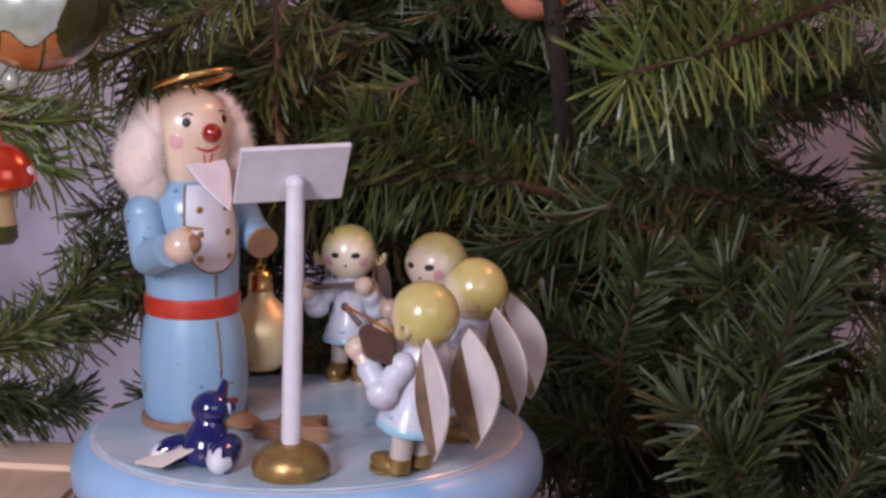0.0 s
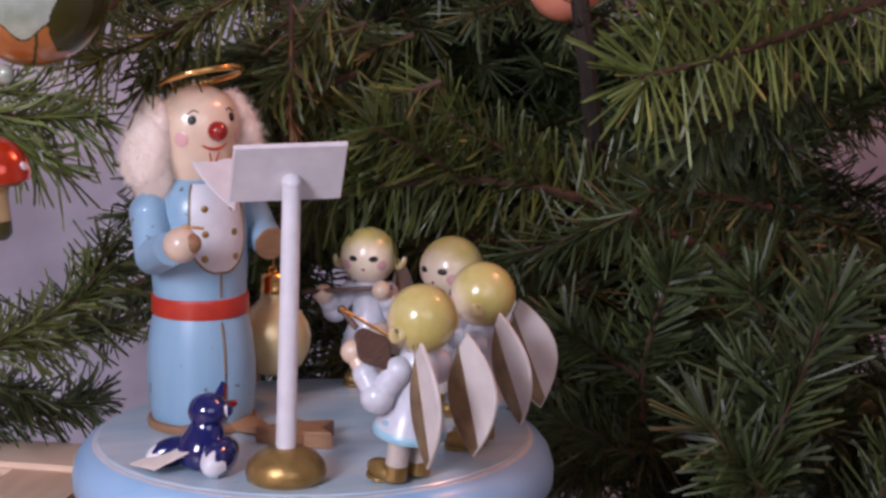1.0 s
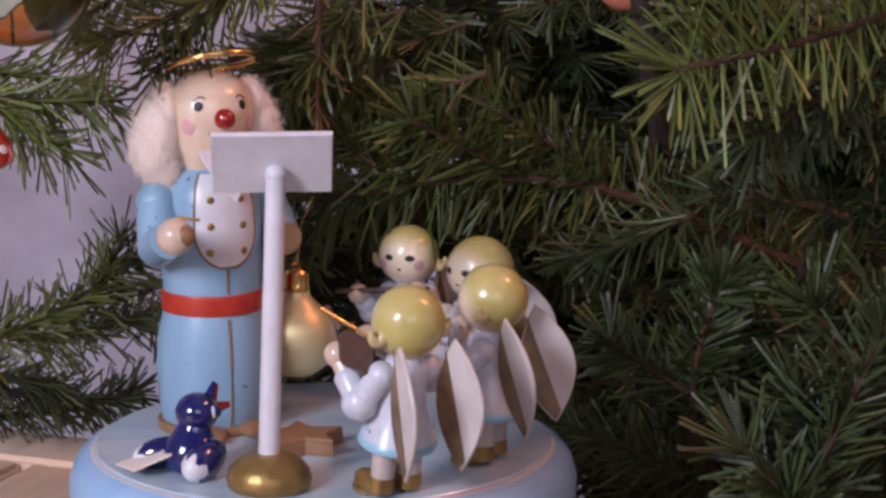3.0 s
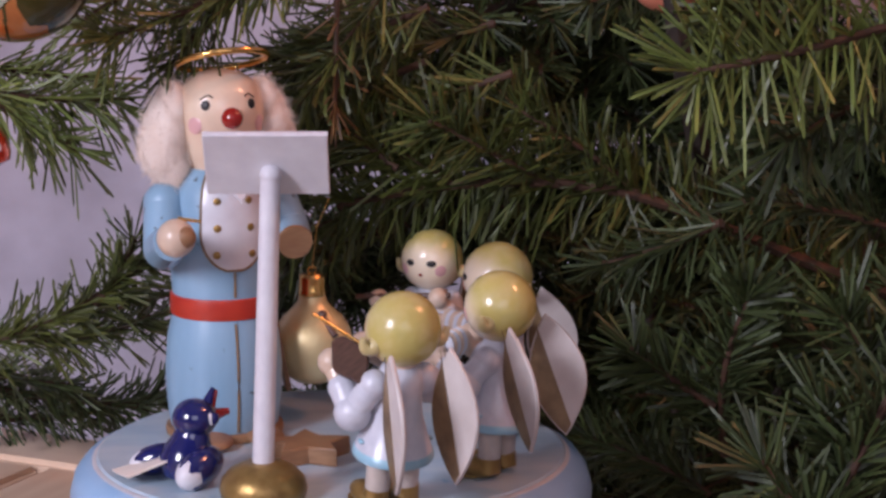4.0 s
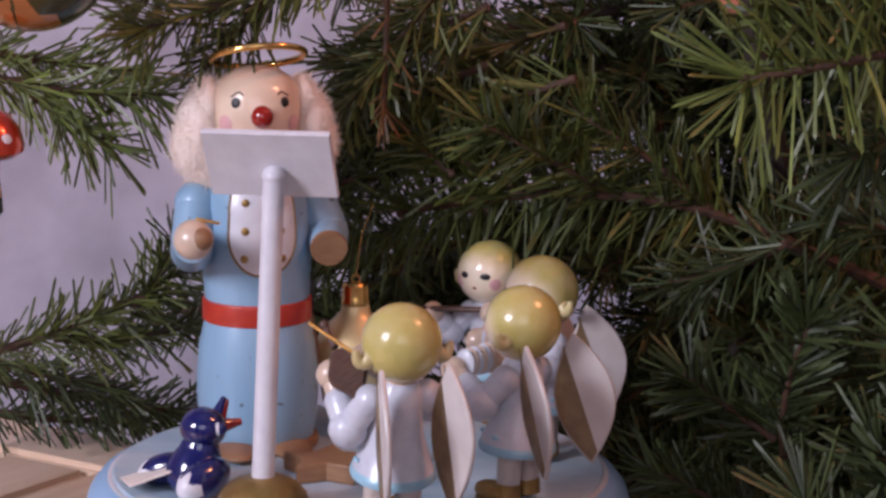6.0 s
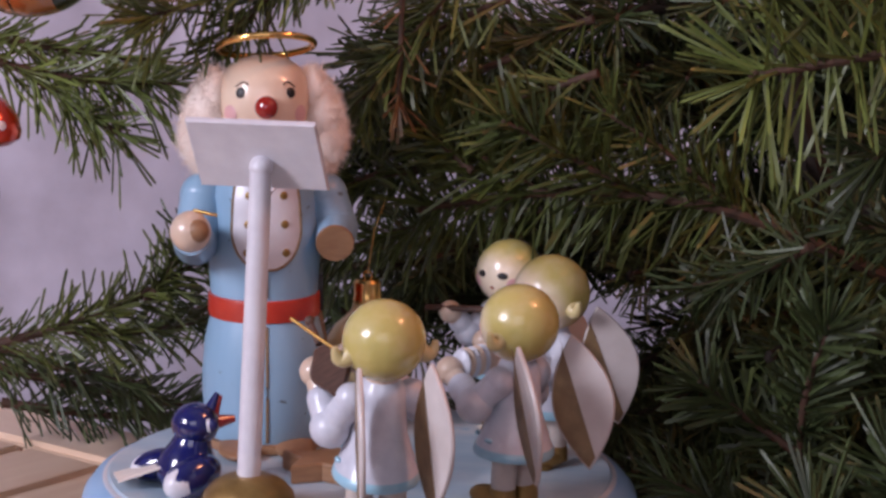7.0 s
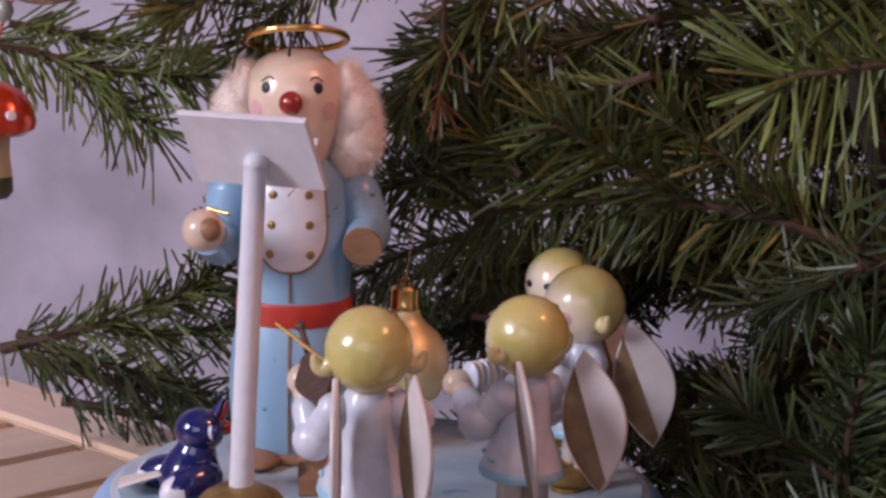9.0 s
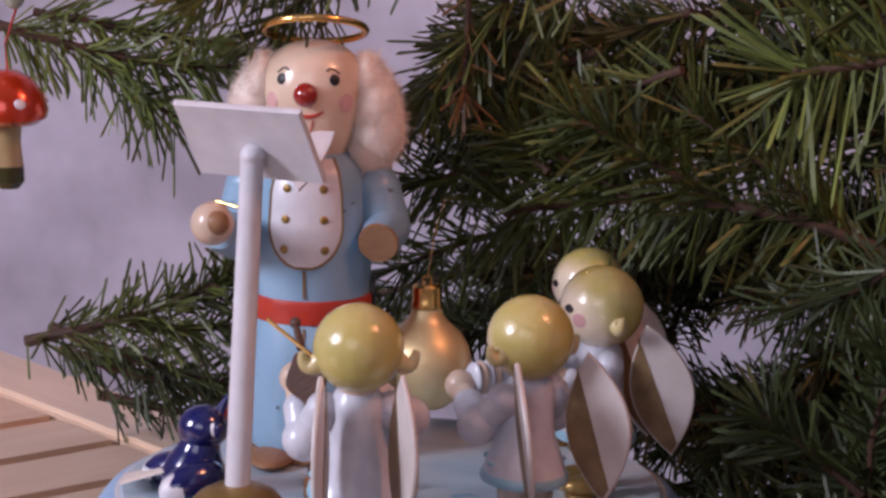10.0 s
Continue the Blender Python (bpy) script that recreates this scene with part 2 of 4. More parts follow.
        f, k = [], []
        for i in range(rows - 1):
            for j in range(n):
                f.append([i * n + j, i * n + (j + 1) % n, (i + 1) * n + (j + 1) % n, (i + 1) * n + j])
                k.append(front)
        f += [list(range(n))[::-1], [(rows - 1) * n + j for j in range(n)]]
        k += [back, front]
        self.add(sets, f, k, m)

    def object(self, name, parent=None, smooth=40, label="", kind=""):
        me = bpy.data.meshes.new(name)
        me.from_pydata(self.v, [], self.f)
        for key in self.mats:
            me.materials.append(M[key])
        me.polygons.foreach_set("material_index", self.m)
        me.update()
        if smooth:
            me.shade_smooth()
            me.set_sharp_from_angle(angle=radians(smooth))
        ob = new(name, me)
        if parent:
            ob.parent = parent
        return tagged(ob, label, kind=kind)


def box(name, lo, hi, key, parent=None, bevel=0.0, m=None, label=""):
    bm = bmesh.new()
    bmesh.ops.create_cube(bm, size=1)
    for v in bm.verts:
        v.co = Vector([lo[i] + (v.co[i] + 0.5) * (hi[i] - lo[i]) for i in range(3)])
    if bevel:
        bmesh.ops.bevel(bm, geom=bm.edges[:], offset=bevel, segments=2, affect="EDGES")
    me = bpy.data.meshes.new(name)
    bm.to_mesh(me)
    bm.free()
    me.materials.append(M[key])
    ob = new(name, me)
    if m:
        ob.matrix_basis = m
    if parent:
        ob.parent = parent
    return tagged(ob, label)


# ---------------------------------------------------------------- room
tagged(box("floor", (-1.6, -2.0, -0.79), (1.8, 1.0, -0.75), "floor"), "brown oak floor below the table", "floor", kind="structure")
tagged(box("ceiling", (-1.6, -2.0, 1.65), (1.8, 1.0, 1.70), "ceiling"), "white plaster ceiling", "ceiling", kind="structure")
tagged(box("wall_north", (-1.6, 0.60, -0.75), (1.8, 0.68, 1.65), "wall"), "lilac white plaster wall behind the fir tree", "wall", kind="structure")
south = new("wall_south")
for lo, hi in (((-1.6, -2.0, -0.75), (1.8, -1.92, 0.30)), ((-1.6, -2.0, 1.20), (1.8, -1.92, 1.65)),
               ((-1.6, -2.0, 0.30), (-0.45, -1.92, 1.20)), ((0.75, -2.0, 0.30), (1.8, -1.92, 1.20))):
    box("wall_piece", lo, hi, "wall", south)
tagged(south, "lilac white plaster wall, opened for the added fill lamp", "wall", kind="structure")
# unseen window frame, added only to house the fill lamp
fill_frame = new("fill_window")
for lo, hi in (((-0.45, -1.99, 0.30), (-0.40, -1.93, 1.20)), ((0.70, -1.99, 0.30), (0.75, -1.93, 1.20)),
               ((-0.40, -1.99, 0.30), (0.70, -1.93, 0.35)), ((-0.40, -1.99, 1.15), (0.70, -1.93, 1.20))):
    box("window_frame", lo, hi, "white", fill_frame, 0.004)
tagged(fill_frame, "white painted window frame added unseen round the fill lamp", "window", kind="structure")
tagged(box("wall_east", (1.72, -1.92, -0.75), (1.8, 0.60, 1.65), "wall"), "lilac white plaster wall", "wall", kind="structure")
west = new("wall_west")
for lo, hi in (((-1.0, -1.92, -0.75), (-0.92, 0.60, 0.34)), ((-1.0, -1.92, 0.86), (-0.92, 0.60, 1.65)),
               ((-1.0, -1.92, 0.34), (-0.92, -1.19, 0.86)), ((-1.0, -0.67, 0.34), (-0.92, 0.60, 0.86))):
    box("wall_piece", lo, hi, "wall", west)
tagged(west, "lilac white plaster wall with a window", "wall", kind="structure")
win = new("window_1")
for lo, hi in (((-0.99, -1.19, 0.34), (-0.93, -1.15, 0.86)), ((-0.99, -0.71, 0.34), (-0.93, -0.67, 0.86)),
               ((-0.99, -1.15, 0.34), (-0.93, -0.71, 0.38)), ((-0.99, -1.15, 0.82), (-0.93, -0.71, 0.86))):
    box("window_frame", lo, hi, "white", win, 0.004)
tagged(win, "white painted window frame letting in daylight", "window", kind="structure")


# ---------------------------------------------------------------- slatted table
TABLE_Z = -0.024
table = new("slatted_table")
tagged(table, "light beech slatted wooden table under the music box", "table")
table.matrix_basis = pose(-0.030, 0.0737, TABLE_Z, 0, 0, -30)
# the edge board runs along x; the slats run across and end at the board
box("edge_board", (-0.42, -0.034, -0.018), (0.100, 0.0, 0.0), "table_edge", table, 0.0022)
for i in range(12):
    x0 = -0.393 + 0.0412 * i
    box("slat", (x0, -0.40, -0.018), (x0 + 0.0380, -0.0348, -0.0012), "table", table, 0.0022)
for sy in (-0.34, -0.065):
    box("crossbar", (-0.41, sy - 0.018, -0.040), (0.095, sy + 0.018, -0.0185), "table", table, 0.002)
    for sx in (-0.38, 0.07):
        box("leg", (sx - 0.018, sy - 0.018, -0.726), (sx + 0.018, sy + 0.018, -0.041), "table", table, 0.002)

# ---------------------------------------------------------------- music box base
R = 0.080
base = new("music_box_base")
base.matrix_basis = Matrix.Translation((-0.0022, -0.0008, 0)) @ Matrix.Diagonal((0.968, 0.968, 1, 1))
tagged(base, "round pale blue painted music box base with a worn top", "music box")
b = Body()
# top band is white: worn edge paint together with the rim's highlight
b.lathe([(0.076, -0.0205), (0.0868, -0.0190), (0.0885, -0.0160), (0.0888, -0.011), (0.0872, -0.0055), (0.0842, -0.0018), (0.0812, -0.0003), (0.0800, 0.0)],
        ["base"] * 6 + ["white"], seg=96)
b.object("rim", base)
b = Body()
b.lathe([(0.0797, 0.0004), (0.0790, 0.0010)], "base_top", seg=96)
b.object("top_disc", base, label="worn grey-blue painted disc")
b = Body()
b.lathe([(0.074, -0.024), (0.075, -0.0235), (0.075, -0.0206)], "base_dark", seg=72)
b.object("foot_ring", base, label="dark blue foot ring")

Z0 = 0.001


# ---------------------------------------------------------------- angels
def almond(w, h, n=28):
    """A wing outline: a lens pointed at both ends, a little fuller at its trailing edge."""
    pts = []
    for i in range(n):
        u = (2 * i / n) % 1.0
        bulge = w * math.sin(math.pi * u) ** 0.9
        pts.append((0.54 * bulge, h * (0.5 - u)) if i < n // 2 else (-0.46 * bulge, h * (u - 0.5)))
    return pts[::-1]


def angel(x, y, facing, size, lean, instrument, label, splay, head):
    """A standing wooden angel that looks along -y before it is turned."""
    b = Body()
    # shoes, legs
    for s in (-1, 1):
        b.ball((s * 0.0052, -0.0030, 0.0030), (0.0042, 0.0072, 0.0033), "gold")
        b.rod((s * 0.0052, -0.0050, 0.0), (s * 0.0052, -0.0050, 0.0012), 0.0045, 0.0045, "gold")
        b.rod((s * 0.0048, 0.0008, 0.0020), (s * 0.0048, 0.0008, 0.0065), 0.0040, 0.0036, "gold")
        b.rod((s * 0.0046, 0.0008, 0.0060), (s * 0.0044, 0.0008, 0.0170), 0.0035, 0.0037, "stocking")
    # dress with a blue hem, neck
    b.lathe([(0.0060, 0.0158), (0.0112, 0.0156), (0.0115, 0.0163), (0.0112, 0.0178), (0.0108, 0.0182), (0.0086, 0.0245), (0.0072, 0.0285), (0.0067, 0.0340),
             (0.0064, 0.0390), (0.0056, 0.0415), (0.0045, 0.0430)], ["hem", "hem", "hem", "hem"] + ["dress"] * 6, seg=40)
    b.rod((0, 0, 0.0425), (0, 0, 0.0450), 0.0044, 0.0044, "skin")
    for k in range(5):
        a = -1.9 + k * 0.85
        cx, cy = math.sin(a) * 0.0103, -math.cos(a) * 0.0103
        b.ball((cx, cy, 0.0208), (0.0016, 0.0008, 0.0007), "hem", 8, 6, Matrix.Rotation(a, 3, "Z"))
    # head
    hc = Vector((0, -0.0005, 0.0530))
    hr = 0.0114 * head
    b.ball(hc, (hr, hr, hr * 0.99), "head", 48, 32)
    for s in (-1, 1):
        # curled bun
        b.tube([(s * (hr - 0.0018 + 0.0045 * math.sin(u * 1.5)), 0.0008, 0.0502 - 0.0016 * math.sin(u * 3.1) + 0.0024 * u * u) for u in [i / 10 for i in range(11)]],
               [0.0026 - 0.0018 * (i / 10) ** 1.4 for i in range(11)], "curl", 12)
        d = Vector((s * 0.36, -0.93, 0.02)).normalized()
        q = d.to_track_quat("Z", "Y").to_matrix()
        b.ball(hc + d * hr * 0.992, (0.0019, 0.0012, 0.0004), "black", 14, 8, q)
        d3 = Vector((s * 0.62, -0.76, -0.22)).normalized()
        b.ball(hc + d3 * hr * 0.984, (0.0022, 0.0022, 0.0003), "blush", 14, 8, d3.to_track_quat("Z", "Y").to_matrix())
    d = Vector((0.0, -0.93, -0.36)).normalized()
    b.ball(hc + d * hr * 0.992, (0.0008, 0.0006, 0.0003), "nose", 10, 6, d.to_track_quat("Z", "Y").to_matrix())
    # wings: painted gold within, white outside
    for s in (-1, 1):
        high = Vector((0, -0.25, 0.97)).normalized()
        chord = Vector((s * math.sin(radians(splay)), math.cos(radians(splay)), 0))
        chord = (chord - high * chord.dot(high)).normalized()
        out = chord.cross(high) * s
        at = Vector((s * 0.0078, 0.0078, 0.0300)) + chord * 0.0072
        m = Matrix.Translation(at) @ Matrix((chord, high, out)).transposed().to_4x4()
        if out.dot(chord.cross(high)) < 0:
            m = Matrix.Translation(at) @ Matrix((chord, high, -out)).transposed().to_4x4()
        wing = almond(0.0178, 0.0385)
        b.slab(wing, 0.0014, "wing", "wing", m @ Matrix.Translation((0, 0, -0.0007)), 0.0004)
        # gold paint on the part of both faces that is next to the back
        near = [(min(px * 0.94, -0.0005 - 0.16 * py), py * 0.96) for px, py in wing]
        for lift in (0.0006, -0.0009):
            b.slab(near, 0.0003, "wing_gold", "wing_gold", m @ Matrix.Translation((0, 0, lift)))
    # arms and what they hold
    def arm(s, elbow, hand):
        sh = Vector((s * 0.0080, 0.0, 0.0375))
        b.ball(sh, (0.0042, 0.0042, 0.0046), "dress", 18, 12)
        b.rod(sh, elbow, 0.0040, 0.0040, "dress", 16, True)
        b.ball(elbow, 0.0053, "dress", 24, 16)
        cuff_at = elbow.lerp(hand, 0.5)
        b.rod(elbow, cuff_at, 0.0040, 0.0040, "dress", 16)
        b.ball(cuff_at, (0.0041, 0.0041, 0.0041), "dress", 16, 10)
        b.rod(cuff_at, hand, 0.0031, 0.0029, "skin", 14)
        b.ball(hand, 0.0040, "skin", 18, 12)
    if instrument == "violin":
        arm(1, Vector((0.0120, -0.0035, 0.0285)), Vector((0.0135, -0.0145, 0.0395)))
        arm(-1, Vector((-0.0125, -0.0050, 0.0330)), Vector((0.0050, -0.0125, 0.0440)))
        # neck of the violin points forward and up, its belly outward
        vy = -Vector((0.10, -0.88, 0.46)).normalized()
        vz = Vector((0.45, 0.25, 0.85))
        vz = (vz - vy * vz.dot(vy)).normalized()
        q = Matrix.Translation((0.0112, -0.0080, 0.0420)) @ Matrix((vy.cross(vz), vy, vz)).transposed().to_4x4()
        outline = []
        for i in range(36):
            a = 2 * math.pi * i / 36
            outline.append((0.0050 * math.cos(a) * (0.72 + 0.34 * math.cos(2 * a + math.pi) ** 2 - 0.12 * math.sin(a)), 0.0082 * math.sin(a)))
        b.slab(outline, 0.0026, "violin", "black", q @ Matrix.Translation((0, 0, -0.0013)), 0.0005)
        mm = lambda p: q @ Vector(p)
        b.rod(mm((0, -0.009, 0.0005)), mm((0, -0.0160, 0.0010)), 0.0010, 0.0008, "violin")
        b.ball(mm((0, -0.0165, 0.0012)), 0.0014, "violin", 12, 8)
        b.rod((0.0065, -0.0045, 0.0458), (0.0205, -0.0150, 0.0545), 0.0005, 0.0005, "brass")
    elif instrument == "flute":
        arm(1, Vector((0.0120, -0.0050, 0.0310)), Vector((0.0080, -0.0130, 0.0410)))
        arm(-1, Vector((-0.0130, -0.0055, 0.0310)), Vector((-0.0160, -0.0130, 0.0385)))
        b.rod((0.0125, -0.0130, 0.0425), (-0.0240, -0.0160, 0.0395), 0.0011, 0.0011, "violin")
    else:
        arm(1, Vector((0.0120, -0.0050, 0.0305)), Vector((0.0085, -0.0180, 0.0370)))
        arm(-1, Vector((-0.0120, -0.0050, 0.0305)), Vector((-0.0085, -0.0180, 0.0370)))
        # a little squeeze box between the hands
        for i in range(6):
            b.ball((-0.0052 + 0.0021 * i, -0.0165, 0.0385), (0.0013, 0.0036, 0.0046), "dress" if i % 2 else "skin", 14, 10)
    ob = b.object("angel_figurine", smooth=45)
    ob.matrix_basis = Matrix.Translation((x, y, Z0)) @ Matrix.Rotation(radians(facing), 4, "Z") @ Matrix.Rotation(radians(-lean), 4, "X") @ Matrix.Scale(size, 4)
    return tagged(ob, label, "figurine", "angel musicians on the music box")


CON = (-0.0377, 0.0235)


def toward(x, y):
    """The turn that makes -y look at the conductor."""
    return math.degrees(math.atan2(CON[0] - x, -(CON[1] - y)))


for hx, hy, hz, lean, what, label, extra, splay, head in (
        (0.0178, -0.0757, 0.0576, 10.0, "violin", "white-robed wooden angel playing a dark violin, with white wings", -2, 13, 0.93),
        (0.0506, -0.0364, 0.0547, 3.0, "squeeze", "white-robed wooden angel with both arms raised, white and gold wings", 0, 29, 0.97),
        (0.0545, 0.0153, 0.0536, 2.0, "squeeze", "white-robed wooden angel standing behind another, white wings", 40, 22, 1.02),
        (0.0356, 0.0640, 0.0498, 2.0, "flute", "white-robed wooden angel playing a dark flute", 34, 20, 1.03)):
    turn = toward(hx, hy) + extra
    size = hz / 0.0530
    back = hz * math.tan(radians(lean))
    # the head leans away from the conductor, so the feet stand nearer to him
    fx, fy = hx + math.sin(radians(turn)) * back, hy - math.cos(radians(turn)) * back
    angel(fx, fy, turn, size, lean, what, label, splay, head)


# ---------------------------------------------------------------- conductor
def conductor():
    rnd = random.Random(4)
    b = Body()
    # feet and foot plate
    b.lathe([(0.0150, 0.0), (0.0196, 0.0003), (0.0199, 0.0018), (0.0196, 0.0030), (0.0180, 0.0032)], "cookie", seg=48)
    for s in (-1, 1):
        b.ball((s * 0.0088, -0.0175, 0.0021), (0.0066, 0.0125, 0.0024), "cookie", 28, 14)
    # robe, belt
    b.lathe([(0.0178, 0.0028), (0.0182, 0.0036), (0.0189, 0.0085), (0.0196, 0.0160), (0.0196, 0.0240), (0.0187, 0.0340), (0.0169, 0.0415),
             (0.0174, 0.0416), (0.0176, 0.0424), (0.0176, 0.0476), (0.0174, 0.0484), (0.0168, 0.0486), (0.0170, 0.0520), (0.0175, 0.0600), (0.0174, 0.0700),
             (0.0166, 0.0800), (0.0150, 0.0862), (0.0112, 0.0902), (0.0090, 0.0915)],
            ["robe"] * 6 + ["red"] * 5 + ["robe"] * 7, seg=64)
    # seam down the robe
    for z0, z1 in ((0.0040, 0.0405), (0.0495, 0.0578)):
        pts = []
        for i in range(9):
            z = z0 + (z1 - z0) * i / 8
            r = np.interp(z, [0.0036, 0.0085, 0.0160, 0.0240, 0.0340, 0.0415, 0.052, 0.060], [0.0182, 0.0189, 0.0196, 0.0196, 0.0187, 0.0169, 0.0170, 0.0175])
            pts.append((0.0, -r - 0.0001, z))
        b.tube(pts, 0.00045, "seam", 6)
    # white shirt front, bent round the chest, edged in dull gold
    def shirt(u, v, lift):
        # u: -1..1 across, v: 0 bottom .. 1 top
        half = 0.64 * (math.sqrt(max(0.0, 1 - (1 - v / 0.42) ** 2)) if v < 0.42 else 1.0)
        z = 0.0582 + 0.0315 * v
        r = np.interp(z, [0.052, 0.060, 0.070, 0.080, 0.0862, 0.0902], [0.0172, 0.0175, 0.0174, 0.0166, 0.0150, 0.0112]) + lift
        a = u * half
        return (math.sin(a) * r, -math.cos(a) * r, z)
    nu, nv = 20, 22
    v = [shirt(-1 + 2 * i / nu, j / nv if j else 0.012, 0.0005) for j in range(nv + 1) for i in range(nu + 1)]
    f = [[j * (nu + 1) + i, j * (nu + 1) + i + 1, (j + 1) * (nu + 1) + i + 1, (j + 1) * (nu + 1) + i] for j in range(nv) for i in range(nu)]
    b.add(v, f, "white")
    edge = [shirt(-1, 1 - j / nv if j < nv else 0.012, 0.0005) for j in range(nv + 1)] + [shirt(-1 + 2 * i / 8, 0.012, 0.0005) for i in range(1, 8)] + \
           [shirt(1, j / nv if j else 0.012, 0.0005) for j in range(nv + 1)]
    b.tube(edge, 0.00045, "seam", 6)
    for s in (-1, 1):
        for vv in (0.18, 0.46, 0.74):
            p = Vector(shirt(s * (0.64 if vv < 0.3 else 0.50), vv, 0.0007))
            d = Vector((p.x, p.y, 0)).normalized()
            b.ball(p, (0.0013, 0.0013, 0.0004), "gold", 14, 8, d.to_track_quat("Z", "Y").to_matrix())
    # head: a turned egg, and the jaw plate below the mouth
    b.lathe([(0.0075, 0.0860), (0.0095, 0.0880), (0.0106, 0.0915), (0.0127, 0.0965), (0.0142, 0.1020), (0.0149, 0.1075), (0.0146, 0.1125), (0.0133, 0.1166),
             (0.0110, 0.1196), (0.0078, 0.1216), (0.0036, 0.1227), (0.0005, 0.1230)], "face", seg=64)
    def on_head(a, z, lift=0.0):
        r = np.interp(z, [0.0915, 0.0965, 0.1020, 0.1075, 0.1125, 0.1168], [0.0106, 0.0127, 0.0142, 0.0149, 0.0146, 0.0133]) + lift
        return Vector((math.sin(a) * r, -math.cos(a) * r, z))
    for s in (-1, 1):
        p = on_head(s * 0.56, 0.1128)
        q = Vector((p.x, p.y, 0.003)).normalized().to_track_quat("Z", "Y").to_matrix()
        b.ball(p, (0.0016, 0.0017, 0.0004), "black", 16, 8, q)
        b.tube([on_head(s * (0.40 + 0.05 * i), 0.1152 + 0.0004 * math.sin(i * 0.7) * 2) for i in range(7)], 0.00028, "violin", 6)
        p = on_head(s * 0.82, 0.1060)
        b.ball(p, (0.0026, 0.0029, 0.0003), "blush", 18, 8, Vector((p.x, p.y, 0)).normalized().to_track_quat("Z", "Y").to_matrix())
        # folds from the nose to the jaw
        b.tube([on_head(s * (0.13 - 0.02 * i), 0.1010 - 0.0012 * i, 0.0001) for i in range(5)], 0.00028, "red", 6)
    b.ball((0, -0.0168, 0.1088), 0.0036, "nose", 28, 18)
    b.tube([on_head(-0.33 + 0.066 * i, 0.1022 + 0.0016 * ((i - 5) / 5) ** 2, 0.0001) for i in range(11)], [0.0002 + 0.00045 * math.sin(math.pi * (i + 0.5) / 11) for i in range(11)], "red", 6)
    # white bib plate that stands out under the chin
    top, tip = Vector((0, -0.0125, 0.0982)), Vector((0, -0.0292, 0.0832))
    down = (tip - top).normalized()
    m = Matrix.Translation(top) @ Matrix((Vector((1, 0, 0)), down, Vector((1, 0, 0)).cross(down))).transposed().to_4x4()
    ln = (tip - top).length
    bib = [(-0.0080, 0.0), (0.0080, 0.0)] + [(0.0080 * (1 - (i / 7) ** 1.5) ** 0.9, ln * i / 7) for i in range(1, 8)]
    bib += [(-x, y) for x, y in bib[-2:1:-1]]
    b.slab(bib, 0.0011, "white", "white", m, 0.0003)
    # dark hilt at the hip and a thin brown wooden blade that stands away from the robe
    b.slab([(-0.0013, 0.0), (0.0013, 0.0), (0.0015, 0.0115), (-0.0015, 0.0115)], 0.0026, "black", "black",
           Matrix.Translation((0.0172, 0.0020, 0.0415)) @ Matrix.Rotation(radians(90), 4, "X") @ Matrix.Translation((0, 0, -0.0013)), 0.0003)
    top, tip = Vector((0.0182, 0.0015, 0.0420)), Vector((0.0238, 0.0022, 0.0115))
    run = (tip - top).normalized()
    flat = run.cross(Vector((0, 1, 0))).normalized()
    m = Matrix.Translation(top) @ Matrix((run.cross(flat), run, -flat)).transposed().to_4x4()
    b.slab([(-0.0016, 0.0), (0.0016, 0.0), (0.0020, 0.0305), (-0.0020, 0.0305)], 0.0017, "brown", "brown", m, 0.0003)
    # arms
    def arm(sh, el, ha, r, key="robe"):
        b.ball(sh, r * 1.08, key, 24, 16)
        b.rod(sh, el, r * 1.05, r, key, 24)
        b.ball(el, r, key, 24, 16)
        b.rod(el, ha, r, r * 0.86, key, 24)
    # conductor's right arm raised forward with a gripping fist; the other ends at the wrist
    ha = Vector((-0.0235, -0.0350, 0.0740))
    arm(Vector((-0.0190, 0.0, 0.0790)), Vector((-0.0216, -0.0085, 0.0655)), ha + Vector((0.0003, 0.0085, -0.0030)), 0.0068)
    b.ball(ha, (0.0062, 0.0064, 0.0062), "skin", 24, 16)
    b.ball(ha + Vector((0.0020, -0.0040, 0.0008)), (0.0036, 0.0030, 0.0036), "cookie", 18, 12)
    b.rod(ha + Vector((0.0010, 0.0010, 0.0062)), ha + Vector((0.0078, -0.0020, 0.0052)), 0.0006, 0.0005, "brass")
    el = Vector((0.0225, -0.0030, 0.0690))
    wr = Vector((0.0212, -0.0145, 0.0665))
    arm(Vector((0.0188, 0.0, 0.0790)), el, wr, 0.0068)
    b.rod(wr, wr + Vector((-0.0001, -0.0012, -0.0003)), 0.0060, 0.0058, "cookie", 24)
    # halo, a wire ring with its pin
    tilt = Matrix.Rotation(radians(-15), 3, "Z") @ Vector((-0.120, 0.300, 0.945))
    m = Matrix.Translation((0.0005, -0.0030, 0.1262)) @ tilt.to_track_quat("Z", "Y").to_matrix().to_4x4()
    b.tube([m @ Vector((0.0148 * math.cos(2 * math.pi * i / 56), 0.0148 * math.sin(2 * math.pi * i / 56), 0)) for i in range(56)], 0.0011, "brass", 12, True)
    b.rod((0, 0.0100, 0.1190), min((m @ Vector((0.0148 * math.cos(i), 0.0148 * math.sin(i), 0)) for i in range(7)), key=lambda q: -q.y), 0.0005, 0.0005, "brass")
    # wool at both sides and the back of the head: a soft core and many strands
    core = []
